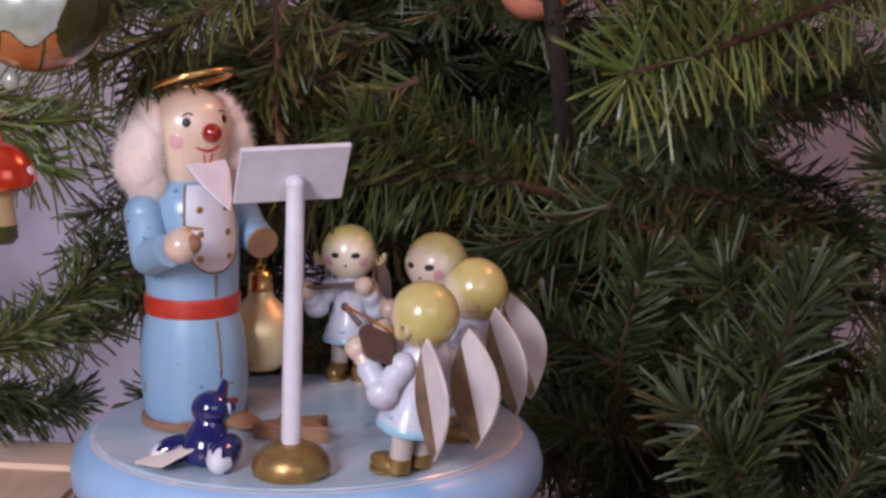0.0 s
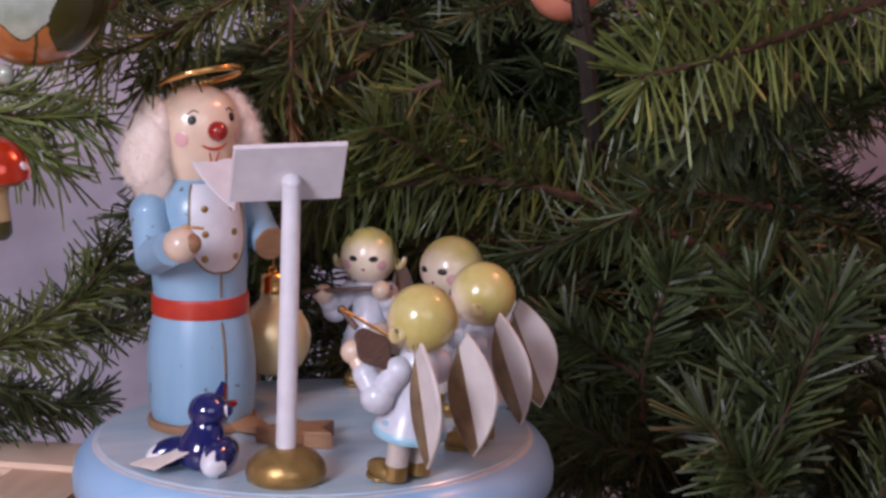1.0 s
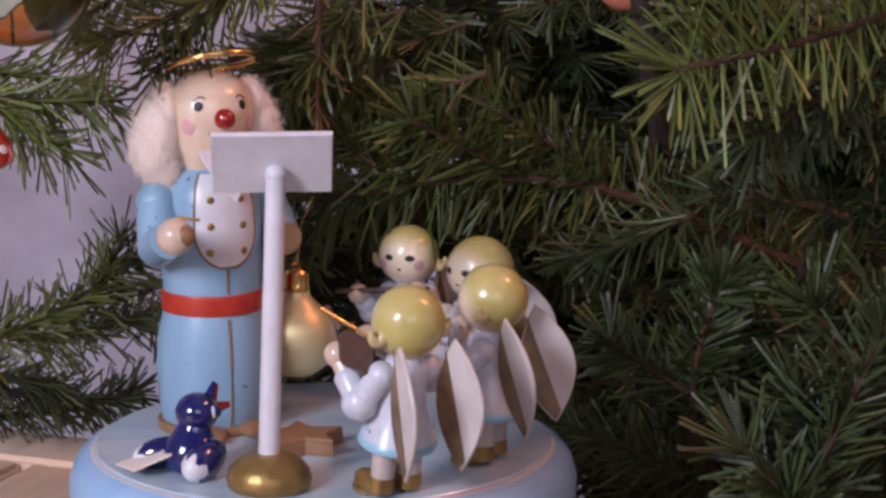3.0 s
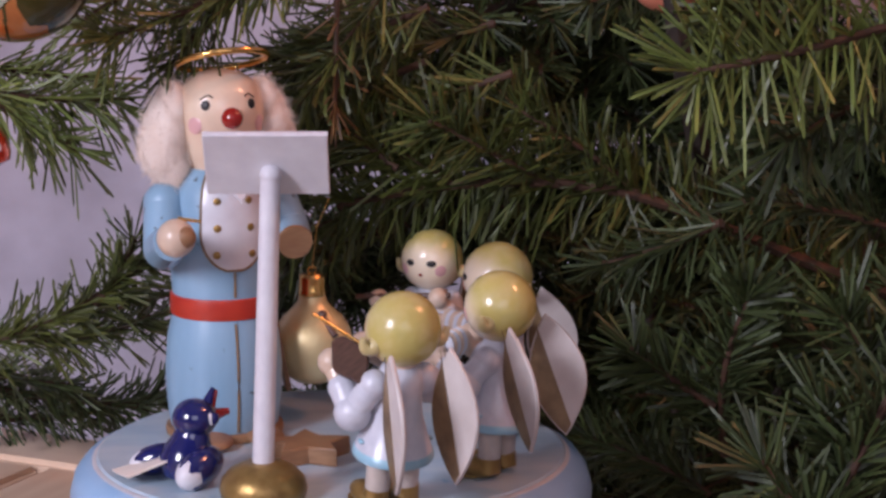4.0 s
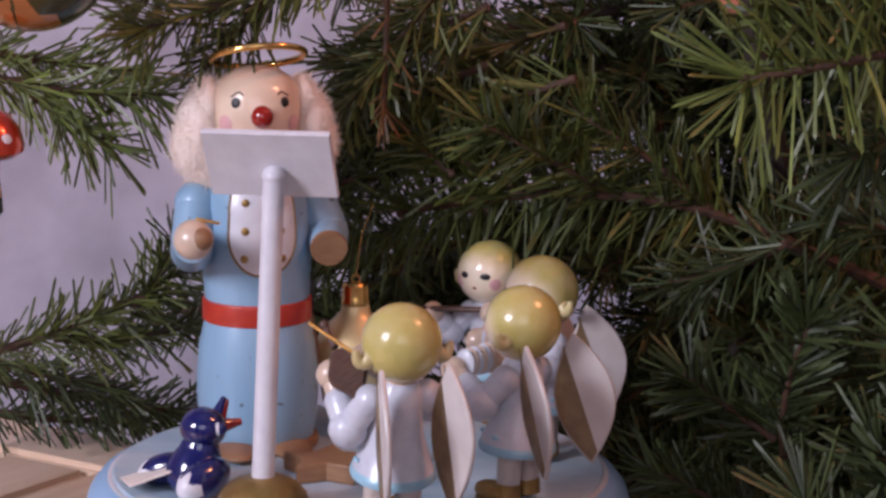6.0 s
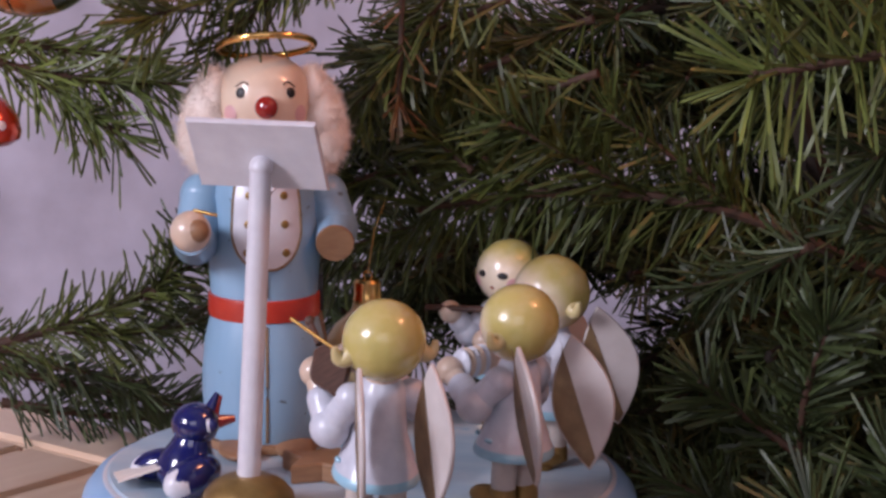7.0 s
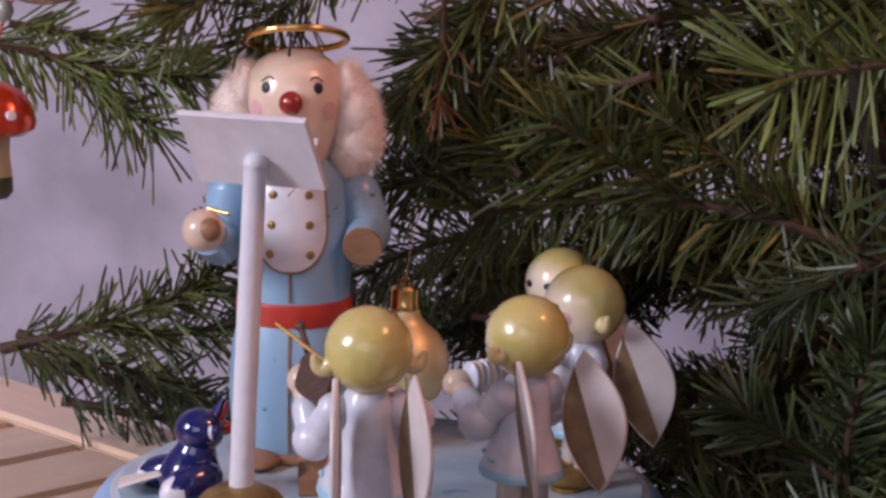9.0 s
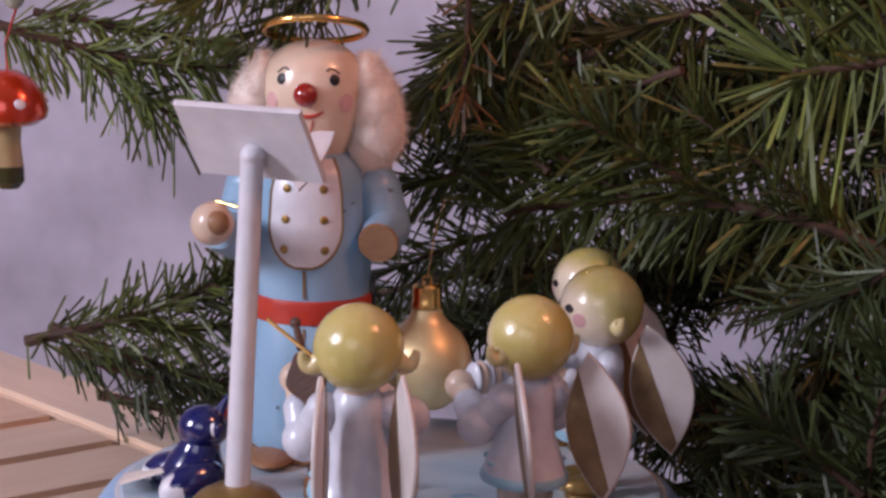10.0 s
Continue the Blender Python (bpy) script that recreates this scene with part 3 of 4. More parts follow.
    for s in (-1, 1):
        core.append((Vector((s * 0.0150, 0.0030, 0.1095)), Vector((0.0052, 0.0092, 0.0100))))
        core.append((Vector((s * 0.0172, 0.0038, 0.1035)), Vector((0.0074, 0.0112, 0.0120))))
        core.append((Vector((s * 0.0180, 0.0042, 0.0975)), Vector((0.0080, 0.0110, 0.0110))))
        core.append((Vector((s * 0.0158, 0.0035, 0.0910)), Vector((0.0062, 0.0090, 0.0085))))
    core.append((Vector((0.0, 0.0125, 0.1030)), Vector((0.0150, 0.0080, 0.0165))))
    for c, r in core:
        b.ball(c, tuple(r), "wool", 24, 16)
        for k in range(4600):
            d = Vector((rnd.gauss(0, 1), rnd.gauss(0, 1), rnd.gauss(0, 1))).normalized()
            p = c + Vector((d.x * r.x, d.y * r.y, d.z * r.z)) * 0.93
            g = (d * 0.62 + Vector((rnd.gauss(0, 0.36), rnd.gauss(0, 0.36), rnd.gauss(-0.42, 0.36)))).normalized()
            side = g.cross(Vector((rnd.gauss(0, 1), rnd.gauss(0, 1), rnd.gauss(0, 1)))).normalized()
            ln, w = rnd.uniform(0.0014, 0.0034) * (1.7 if rnd.random() < 0.12 else 1.0), rnd.uniform(0.00005, 0.00009)
            bend = Vector((rnd.gauss(0, 1), rnd.gauss(0, 1), rnd.gauss(-0.3, 1))) * 0.0007
            q, e = p + g * ln * 0.55 + bend, p + g * ln
            b.add([p - side * w, p + side * w, q + side * w * 0.8, q - side * w * 0.8, e], [[0, 1, 2, 3], [3, 2, 4]], "wool")
    ob = b.object("conductor_figurine", smooth=50)
    ob.matrix_basis = pose(CON[0], CON[1], Z0, 0, 0, 15)
    return tagged(ob, "light blue robed wooden conductor with white wool hair and gold halo", "figurine")


conductor()

# ---------------------------------------------------------------- music stand
stand = new("music_stand")
tagged(stand, "white wooden music stand on a round gold foot", "music stand")
b = Body()
prof = [(0.0118, 0.0), (0.0132, 0.0012), (0.0136, 0.0032), (0.0128, 0.0064), (0.0104, 0.0092), (0.0070, 0.0110), (0.0040, 0.0116)]
b.lathe(prof, "gold", Matrix.Translation((-0.0247, -0.0565, Z0)), 56)
b.object("foot", stand, label="domed foot painted gold")
b = Body()
b.rod((-0.0247, -0.0565, 0.0120), (-0.0212, -0.0552, 0.1015), 0.0034, 0.0031, "white", 28)
b.ball((-0.0212, -0.0550, 0.1012), (0.0034, 0.0036, 0.0032), "white", 24, 14)
b.object("pole", stand)
b = Body()
tl, tr, bl = Vector((-0.0403, -0.0615, 0.1145)), Vector((-0.0030, -0.0640, 0.1145)), Vector((-0.0405, -0.0465, 0.0942))
ux, uy = (tr - tl).normalized(), (tl - bl).normalized()
uz = ux.cross(uy).normalized()
uy = uz.cross(ux)
mat = Matrix.Translation(bl) @ Matrix((ux, uy, uz)).transposed().to_4x4()
w, h = (tr - tl).length, (tl - bl).length
b.slab([(0, 0), (w, 0), (w, h), (0, h)], 0.0020, "white", "white", mat @ Matrix.Translation((0, 0, -0.0020)), 0.0004)
b.object("desk", stand)


# ---------------------------------------------------------------- bird with a card
def bird():
    b = Body()
    b.lathe([(0.0004, 0.0), (0.0062, 0.0004), (0.0080, 0.0030), (0.0083, 0.0058), (0.0074, 0.0090), (0.0058, 0.0118), (0.0050, 0.0140), (0.0050, 0.0160)], "bird",
            Matrix.Translation((0, -0.0010, 0)) @ Matrix.Rotation(radians(12), 4, "X"), 32)
    b.ball((0, -0.0046, 0.0176), (0.0063, 0.0065, 0.0059), "bird", 32, 22)
    for s in (-1, 1):
        # wings spread and resting on the disc, with pale tips
        q = Matrix.Rotation(s * radians(-34 if s > 0 else -22), 3, "Z") @ Matrix.Rotation(radians(-14), 3, "X")
        at, r = ((0.0082, 0.0030, 0.0047), (0.0042, 0.0086, 0.0046)) if s > 0 else ((-0.0088, -0.0012, 0.0054), (0.0050, 0.0092, 0.0056))
        b.ball(at, r, "bird", 48, 40, q, lambda d: "white" if d.y > 0.62 + 0.12 * math.sin(9 * d.x) and d.z > -0.7 else "bird")
        b.ball((s * 0.0054, -0.0068, 0.0182), (0.0010, 0.0017, 0.0019), "white", 16, 12, Matrix.Rotation(s * 0.25, 3, "Z"))
        b.ball((s * 0.0057, -0.0076, 0.0183), (0.0010, 0.0017, 0.0019), "bird", 14, 10, Matrix.Rotation(s * 0.25, 3, "Z"))
    # open beak
    b.rod((0, -0.0081, 0.0198), (0, -0.0108, 0.0258), 0.0022, 0.0006, "bird", 14)
    b.rod((0, -0.0092, 0.0192), (0, -0.0118, 0.0250), 0.0019, 0.0005, "nose", 14)
    b.rod((0, -0.0094, 0.0176), (0, -0.0156, 0.0182), 0.0023, 0.0010, "nose", 14)
    ob = b.object("bird_figurine")
    ob.matrix_basis = pose(-0.0505, -0.0355, Z0, 0, 0, 120) @ Matrix.Scale(1.10, 4)
    return tagged(ob, "glossy cobalt blue wooden bird with an open red beak", "figurine")


bird()
b = Body()
b.slab([(0.0020, -0.0084), (0.0160, -0.0062), (0.0150, 0.0042), (-0.0034, 0.0062)], 0.0007, "paper", "paper", Matrix())
card = b.object("card")
card.matrix_basis = Matrix.Translation((-0.0690, -0.0348, 0.0034)) @ Matrix.Rotation(radians(2), 4, "Z") @ Matrix.Rotation(radians(-19), 4, "Y")
tagged(card, "small pale blank card leaning on the blue bird", "card")

b = Body()
pts = []
for i in range(10):
    r = 0.0150 if i % 2 == 0 else 0.0080
    pts.append((r * math.cos(math.pi * i / 5), r * math.sin(math.pi * i / 5)))
b.slab(pts, 0.0060, "cookie", "cookie", Matrix(), 0.0006)
star = b.object("wooden_star", smooth=25)
star.matrix_basis = pose(-0.0105, -0.0130, Z0, 0, 0, 20)
tagged(star, "flat tan wooden star lying on the music box", "star")


# ---------------------------------------------------------------- fir tree
rng = np.random.default_rng(11)
tree = new("fir_tree")
tagged(tree, "green fir tree with long needles behind and beside the music box", "tree")


def polyline(pts, n):
    """Points evenly spread along a smooth line through pts."""
    pts = np.array(pts, float)
    if len(pts) == 2:
        pts = np.array([pts[0], pts.mean(0) + [0, 0, 0.002], pts[1]])
    d = np.r_[0, np.cumsum(np.linalg.norm(np.diff(pts, axis=0), axis=1))]
    s = np.linspace(0, d[-1], n)
    p = np.stack([np.interp(s, d, pts[:, k]) for k in range(3)], 1)
    for _ in range(3):
        p[1:-1] = (p[:-2] + 2 * p[1:-1] + p[2:]) / 4
    return p


def needle_points(p, length, per_m, flat, droop, tip_fan=10, width=0.00052, lean=0.62):
    """The corners of the needles round a twig p that runs from its root to its tip, seven to a needle."""
    seg = np.diff(p, axis=0)
    total = np.linalg.norm(seg, axis=1).sum()
    n = max(12, int(per_m * total)) + tip_fan
    u = rng.random(n) ** 0.9
    u[-tip_fan:] = rng.uniform(0.95, 1.0, tip_fan)
    x = u * (len(p) - 1)
    i = np.minimum(x.astype(int), len(p) - 2)
    pos = p[i] + (p[i + 1] - p[i]) * (x - i)[:, None]
    t = seg[i] / np.linalg.norm(seg[i], axis=1)[:, None]
    side = np.cross(t, [0, 0, 1.0])
    side /= np.linalg.norm(side, axis=1)[:, None] + 1e-9
    up = np.cross(side, t)
    a = rng.uniform(0, 2 * np.pi, n)
    rad = side * np.cos(a)[:, None] + up * (np.sin(a) * flat)[:, None]
    rad /= np.linalg.norm(rad, axis=1)[:, None] + 1e-9
    ang = np.clip(rng.normal(lean * 1.5, 0.22, n), 0.25, 1.6)
    ang[-tip_fan:] = rng.uniform(0.15, 1.35, tip_fan)
    d = t * np.cos(ang)[:, None] + rad * np.sin(ang)[:, None]
    ln = length * np.clip(rng.normal(1.0, 0.18, n), 0.40, 1.35)
    bend = rng.normal(0, 0.06, (n, 3)) + [0, 0, -droop]
    end = pos + (d + bend) * ln[:, None]
    mid = pos + (end - pos) * 0.93
    s1 = np.cross(d, rng.normal(0, 1, (n, 3)))
    s1 /= np.linalg.norm(s1, axis=1)[:, None] + 1e-9
    s2 = np.cross(d, s1)
    w = width * rng.uniform(0.65, 1.15, n)
    ring = [s1, -0.5 * s1 + 0.866 * s2, -0.5 * s1 - 0.866 * s2]
    return np.stack([pos + r * (w * 0.75)[:, None] for r in ring] + [mid + r * w[:, None] for r in ring] + [end], 1).reshape(-1, 3)


SIDES = ((0, 1, 4, 3), (1, 2, 5, 4), (2, 0, 3, 5), (3, 4, 6), (4, 5, 6), (5, 3, 6))


def needles(points, key, parent):
    f = [tuple(o + k for k in side) for o in range(0, len(points), 7) for side in SIDES]
    me = bpy.data.meshes.new("needles")
    me.from_pydata(points.tolist(), [], f)
    me.materials.append(M[key])
    ob = new("needles", me)
    ob.parent = parent
    return tagged(ob, kind="stuff")


def twig(b, pts, r0, r1, wood):
    """Adds the wood of a twig to a body and returns its line, root to tip."""
    p = polyline(pts, max(6, int(np.linalg.norm(np.array(pts[-1]) - np.array(pts[0])) / 0.012)))
    jit = rng.normal(0, 0.06, len(p))
    b.tube([tuple(q) for q in p], [float((r0 + (r1 - r0) * i / (len(p) - 1)) * (1 + jit[i])) for i in range(len(p))], wood, 8)
    b.ball(tuple(p[-1]), (r1 * 1.5, r1 * 1.5, r1 * 1.9), wood, 10, 8)
    return p


def branch(pts, r0, r1, length, per_m=2900, flat=0.7, droop=0.1, key="needle", wood="twig", **kw):
    """A single branch with its needles."""
    b = Body()
    p = twig(b, pts, r0, r1, wood)
    needles(needle_points(p, length, per_m, flat, droop, **kw), key, b.object("branch", tree))


def limb(pts, r0, r1, length, shoots, reach, key="needle_shaded", per_m=2200):
    """A limb with side shoots on both sides, the longest near its root; needles coloured as in shade."""
    b = Body()
    p = twig(b, pts, r0, r1, "bark")
    found = [needle_points(p, length, per_m, 0.8, 0.1)]
    for k in range(shoots):
        u = 0.12 + 0.86 * (k + rng.uniform(0, 0.7)) / shoots
        i = min(int(u * (len(p) - 1)), len(p) - 2)
        t = p[i + 1] - p[i]
        t /= np.linalg.norm(t)
        s = np.cross(t, [0, 0, 1.0])
        s /= np.linalg.norm(s) + 1e-9
        s *= 1 if k % 2 else -1
        d = t * rng.uniform(0.5, 0.9) + s * rng.uniform(0.6, 1.0) + np.array([0, 0, rng.uniform(-0.35, 0.25)])
        d /= np.linalg.norm(d)
        ln = reach * (1.1 - 0.65 * u) * rng.uniform(0.7, 1.2)
        q = p[i] + d * ln * 0.5 + np.array([0, 0, 0.06 * ln])
        e = p[i] + d * ln + np.array([0, 0, -0.04 * ln])
        line = twig(b, [p[i], q, e], r1 * 0.9, 0.0006, "twig")
        found.append(needle_points(line, length, per_m, 0.8, 0.1))
    needles(np.concatenate(found), key, b.object("branch", tree))


# trunk behind, from the floor to above the view
b = Body()
b.tube([(0.20 + 0.004 * math.sin(i), 0.40 + 0.003 * math.cos(i * 1.3), -0.75 + 0.1 * i) for i in range(21)], [0.030 - 0.0009 * i for i in range(21)], "bark", 18)
b.object("trunk", tree)
TR = (0.20, 0.40)
branch([(0.235, 0.006, 0.153), (0.207, -0.002, 0.147), (0.179, -0.010, 0.141), (0.161, -0.015, 0.135), (0.136, -0.020, 0.131), (0.114, -0.020, 0.127)], 0.0022, 0.0011, 0.027, 2300, 2.0, 0.0, "needle_lit", tip_fan=30, width=0.00068, lean=0.84)
branch([(0.173, 0.000, 0.159), (0.146, -0.005, 0.151), (0.125, -0.010, 0.144)], 0.0016, 0.0008, 0.022, 2600, 0.8, 0.05, width=0.0008)
branch([(0.196, 0.030, 0.118), (0.172, 0.020, 0.110), (0.150, 0.010, 0.100)], 0.0016, 0.0008, 0.022, 2400, 0.8, 0.05, width=0.0008, key="needle_shaded")
branch([(0.208, 0.080, 0.030), (0.170, 0.074, 0.046), (0.138, 0.068, 0.061), (0.108, 0.066, 0.074), (0.073, 0.064, 0.079), (0.041, 0.072, 0.077), (0.020, 0.076, 0.071), (0.004, 0.080, 0.068)], 0.0026, 0.0013, 0.022, 2700, 2.6, 0.0, tip_fan=24, width=0.00062, lean=0.82)
branch([(0.073, 0.064, 0.079), (0.054, 0.058, 0.091), (0.034, 0.052, 0.102)], 0.0012, 0.0007, 0.020, 2400, 1.6, 0.05, width=0.0007)
branch([(0.045, 0.072, 0.077), (0.027, 0.066, 0.087), (0.013, 0.066, 0.094)], 0.0012, 0.0007, 0.020, 2400, 1.6, 0.05, width=0.0007)
branch([(0.108, 0.066, 0.074), (0.088, 0.064, 0.091), (0.065, 0.064, 0.104)], 0.0012, 0.0007, 0.020, 2400, 1.6, 0.05)
branch([(-0.141, 0.035, 0.022), (-0.108, 0.040, 0.031), (-0.082, 0.045, 0.040), (-0.063, 0.050, 0.055)], 0.0018, 0.0008, 0.016, 3000, 0.7, 0.1)
branch([(-0.108, 0.040, 0.030), (-0.088, 0.050, 0.026), (-0.064, 0.060, 0.032)], 0.0014, 0.0008, 0.015, 2800, 0.7, 0.15)
branch([(-0.082, 0.045, 0.040), (-0.072, 0.045, 0.051), (-0.068, 0.045, 0.063)], 0.0014, 0.0007, 0.016, 2800, 0.7, 0.1)
branch([(-0.154, 0.080, 0.009), (-0.115, 0.085, -0.001), (-0.068, 0.095, -0.009)], 0.0020, 0.0010, 0.015, 3000, 0.8, 0.1, 'needle_shaded')
branch([(-0.152, 0.070, 0.019), (-0.124, 0.070, 0.011), (-0.094, 0.080, 0.003)], 0.0020, 0.0010, 0.015, 3000, 0.8, 0.1, 'needle_shaded')
branch([(-0.150, 0.100, -0.011), (-0.100, 0.110, -0.019), (-0.064, 0.120, -0.011)], 0.0018, 0.0009, 0.015, 3000, 0.8, 0.1, 'needle_shaded')
branch([(-0.143, 0.020, 0.124), (-0.115, 0.025, 0.117), (-0.092, 0.030, 0.111), (-0.071, 0.035, 0.113)], 0.0018, 0.0008, 0.017, 3000, 0.8, 0.25, key="needle_lit")
branch([(-0.115, 0.025, 0.117), (-0.099, 0.030, 0.104), (-0.086, 0.030, 0.097)], 0.0014, 0.0008, 0.016, 2800, 0.8, 0.25, key="needle_lit")
branch([(-0.134, 0.030, 0.127), (-0.106, 0.040, 0.122), (-0.081, 0.050, 0.118)], 0.0014, 0.0008, 0.016, 2800, 0.8, 0.2, key="needle_lit")
branch([(-0.012, 0.030, 0.159), (-0.036, 0.025, 0.148), (-0.053, 0.020, 0.140), (-0.074, 0.015, 0.135)], 0.0016, 0.0008, 0.018, 2600, 0.8, 0.1, "needle_lit")
branch([(-0.027, 0.030, 0.152), (-0.043, 0.030, 0.137), (-0.054, 0.030, 0.124)], 0.0014, 0.0008, 0.017, 2600, 0.8, 0.2)
branch([(-0.056, 0.050, 0.157), (-0.068, 0.040, 0.147), (-0.081, 0.035, 0.140)], 0.0014, 0.0008, 0.017, 2600, 0.8, 0.1, "needle_lit")
branch([(0.002, 0.045, 0.154), (0.002, 0.045, 0.132), (0.001, 0.045, 0.107)], 0.0012, 0.0006, 0.012, 650, 0.25, 0.05, 'needle_dry')
branch([(0.025, 0.060, 0.155), (0.010, 0.055, 0.135), (-0.005, 0.050, 0.116), (-0.013, 0.050, 0.106)], 0.0012, 0.0007, 0.016, 2600, 0.8, 0.1)
# low right branches take the green with shade in its colour
branch([(0.157, -0.030, -0.020), (0.174, -0.030, 0.017), (0.191, -0.020, 0.044)], 0.0020, 0.0010, 0.022, 2600, 0.9, 0.0, tip_fan=20, width=0.00085, key="needle_shaded")
branch([(0.156, -0.040, -0.026), (0.145, -0.040, -0.011), (0.135, -0.035, 0.002)], 0.0018, 0.0009, 0.021, 2600, 0.9, 0.0, tip_fan=20, width=0.0008, key="needle_shaded")
branch([(0.177, -0.020, -0.023), (0.166, -0.020, -0.002), (0.158, -0.020, 0.014)], 0.0018, 0.0009, 0.020, 2600, 0.9, 0.0, tip_fan=20, width=0.0008, key="needle_shaded")
branch([(0.135, 0.030, -0.013), (0.129, 0.020, 0.007), (0.131, 0.010, 0.033), (0.138, 0.010, 0.048)], 0.0018, 0.0008, 0.018, 2800, 0.9, 0.0, tip_fan=20, width=0.0007, key="needle_shaded")
branch([(0.129, 0.020, 0.007), (0.114, 0.020, 0.017), (0.100, 0.020, 0.027)], 0.0014, 0.0008, 0.018, 2800, 0.9, 0.0, width=0.0007, key="needle_shaded")
branch([(0.128, 0.020, -0.024), (0.109, 0.020, -0.012), (0.089, 0.030, -0.007)], 0.0014, 0.0008, 0.018, 2800, 0.9, 0.0, 'needle_shaded')
branch([(0.193, 0.030, 0.017), (0.166, 0.030, 0.024), (0.147, 0.030, 0.032)], 0.0016, 0.0008, 0.018, 2800, 0.9, 0.0, 'needle_shaded')
branch([(0.195, 0.050, 0.063), (0.168, 0.050, 0.071), (0.144, 0.050, 0.073)], 0.0016, 0.0008, 0.018, 2800, 0.9, 0.0, 'needle_shaded')
branch([(0.132, 0.030, 0.069), (0.118, 0.050, 0.057), (0.096, 0.060, 0.049)], 0.0016, 0.0008, 0.018, 2800, 0.9, 0.0, 'needle_shaded')
branch([(0.142, 0.100, 0.058), (0.130, 0.075, 0.092), (0.121, 0.060, 0.124), (0.117, 0.060, 0.155), (0.114, 0.060, 0.190)], 0.0042, 0.0034, 0.015, 300, 0.8, 0.1, 'needle_shaded', 'bark')
# sprays behind the conductor's head
for line in (((0.034, 0.060, 0.140), (0.011, 0.066, 0.130), (-0.010, 0.072, 0.119)), ((0.034, 0.072, 0.120), (0.015, 0.078, 0.111), (-0.009, 0.084, 0.102)),
             ((0.039, 0.084, 0.101), (0.019, 0.090, 0.095), (-0.005, 0.096, 0.091)), ((0.023, 0.060, 0.084), (0.010, 0.066, 0.093), (0.000, 0.072, 0.106)),
             ((0.015, 0.072, 0.147), (-0.001, 0.078, 0.133), (-0.011, 0.084, 0.116)), ((0.059, 0.084, 0.132), (0.036, 0.090, 0.123), (0.019, 0.096, 0.120)),
             ((0.063, 0.060, 0.117), (0.042, 0.066, 0.109), (0.025, 0.072, 0.104)), ((-0.003, 0.090, 0.102), (-0.022, 0.088, 0.098), (-0.040, 0.086, 0.092)),
             ((0.002, 0.085, 0.080), (-0.018, 0.083, 0.078), (-0.036, 0.080, 0.070)), ((0.005, 0.092, 0.060), (-0.015, 0.092, 0.056), (-0.034, 0.088, 0.046))):
    branch(line, 0.0014, 0.0007, 0.018, 2500, 1.3, 0.18, width=0.00055)
branch([(-0.020, 0.130, 0.040), (-0.055, 0.120, 0.028), (-0.088, 0.112, 0.022)], 0.0016, 0.0008, 0.016, 2600, 1.0, 0.12, "needle_shaded", width=0.0005)
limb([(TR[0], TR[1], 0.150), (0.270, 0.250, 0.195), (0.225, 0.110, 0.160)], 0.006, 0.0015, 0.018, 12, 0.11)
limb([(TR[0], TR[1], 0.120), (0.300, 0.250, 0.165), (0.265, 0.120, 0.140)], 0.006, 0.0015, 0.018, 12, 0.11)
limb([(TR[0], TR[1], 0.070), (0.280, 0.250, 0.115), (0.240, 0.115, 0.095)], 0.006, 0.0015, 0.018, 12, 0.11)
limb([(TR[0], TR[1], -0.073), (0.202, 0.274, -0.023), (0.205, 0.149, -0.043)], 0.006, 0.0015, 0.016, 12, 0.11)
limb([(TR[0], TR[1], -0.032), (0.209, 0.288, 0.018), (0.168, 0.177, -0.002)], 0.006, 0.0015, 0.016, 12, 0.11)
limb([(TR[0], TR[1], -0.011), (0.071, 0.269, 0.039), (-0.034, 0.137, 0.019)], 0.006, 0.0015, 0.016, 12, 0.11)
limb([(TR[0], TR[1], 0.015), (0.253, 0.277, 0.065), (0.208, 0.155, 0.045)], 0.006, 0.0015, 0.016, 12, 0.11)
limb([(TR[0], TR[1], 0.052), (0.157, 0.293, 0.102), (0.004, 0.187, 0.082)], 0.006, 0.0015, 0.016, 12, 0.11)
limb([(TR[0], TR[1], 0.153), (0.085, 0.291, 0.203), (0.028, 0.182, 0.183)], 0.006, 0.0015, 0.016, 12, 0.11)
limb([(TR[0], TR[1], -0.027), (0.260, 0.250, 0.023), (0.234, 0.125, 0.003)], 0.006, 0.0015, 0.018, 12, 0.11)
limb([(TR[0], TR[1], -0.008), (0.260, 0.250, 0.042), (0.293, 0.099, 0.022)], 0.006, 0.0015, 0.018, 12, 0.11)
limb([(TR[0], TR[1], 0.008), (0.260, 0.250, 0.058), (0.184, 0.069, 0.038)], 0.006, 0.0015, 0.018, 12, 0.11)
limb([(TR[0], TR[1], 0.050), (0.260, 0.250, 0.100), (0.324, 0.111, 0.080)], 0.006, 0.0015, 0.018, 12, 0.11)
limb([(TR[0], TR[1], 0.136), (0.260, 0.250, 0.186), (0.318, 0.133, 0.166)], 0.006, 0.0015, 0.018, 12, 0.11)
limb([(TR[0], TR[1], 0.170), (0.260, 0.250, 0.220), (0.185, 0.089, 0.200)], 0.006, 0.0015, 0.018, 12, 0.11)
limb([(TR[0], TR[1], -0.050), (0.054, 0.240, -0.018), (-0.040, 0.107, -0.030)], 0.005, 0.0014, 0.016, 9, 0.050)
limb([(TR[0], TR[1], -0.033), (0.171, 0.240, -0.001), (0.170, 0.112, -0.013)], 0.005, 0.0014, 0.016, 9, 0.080)
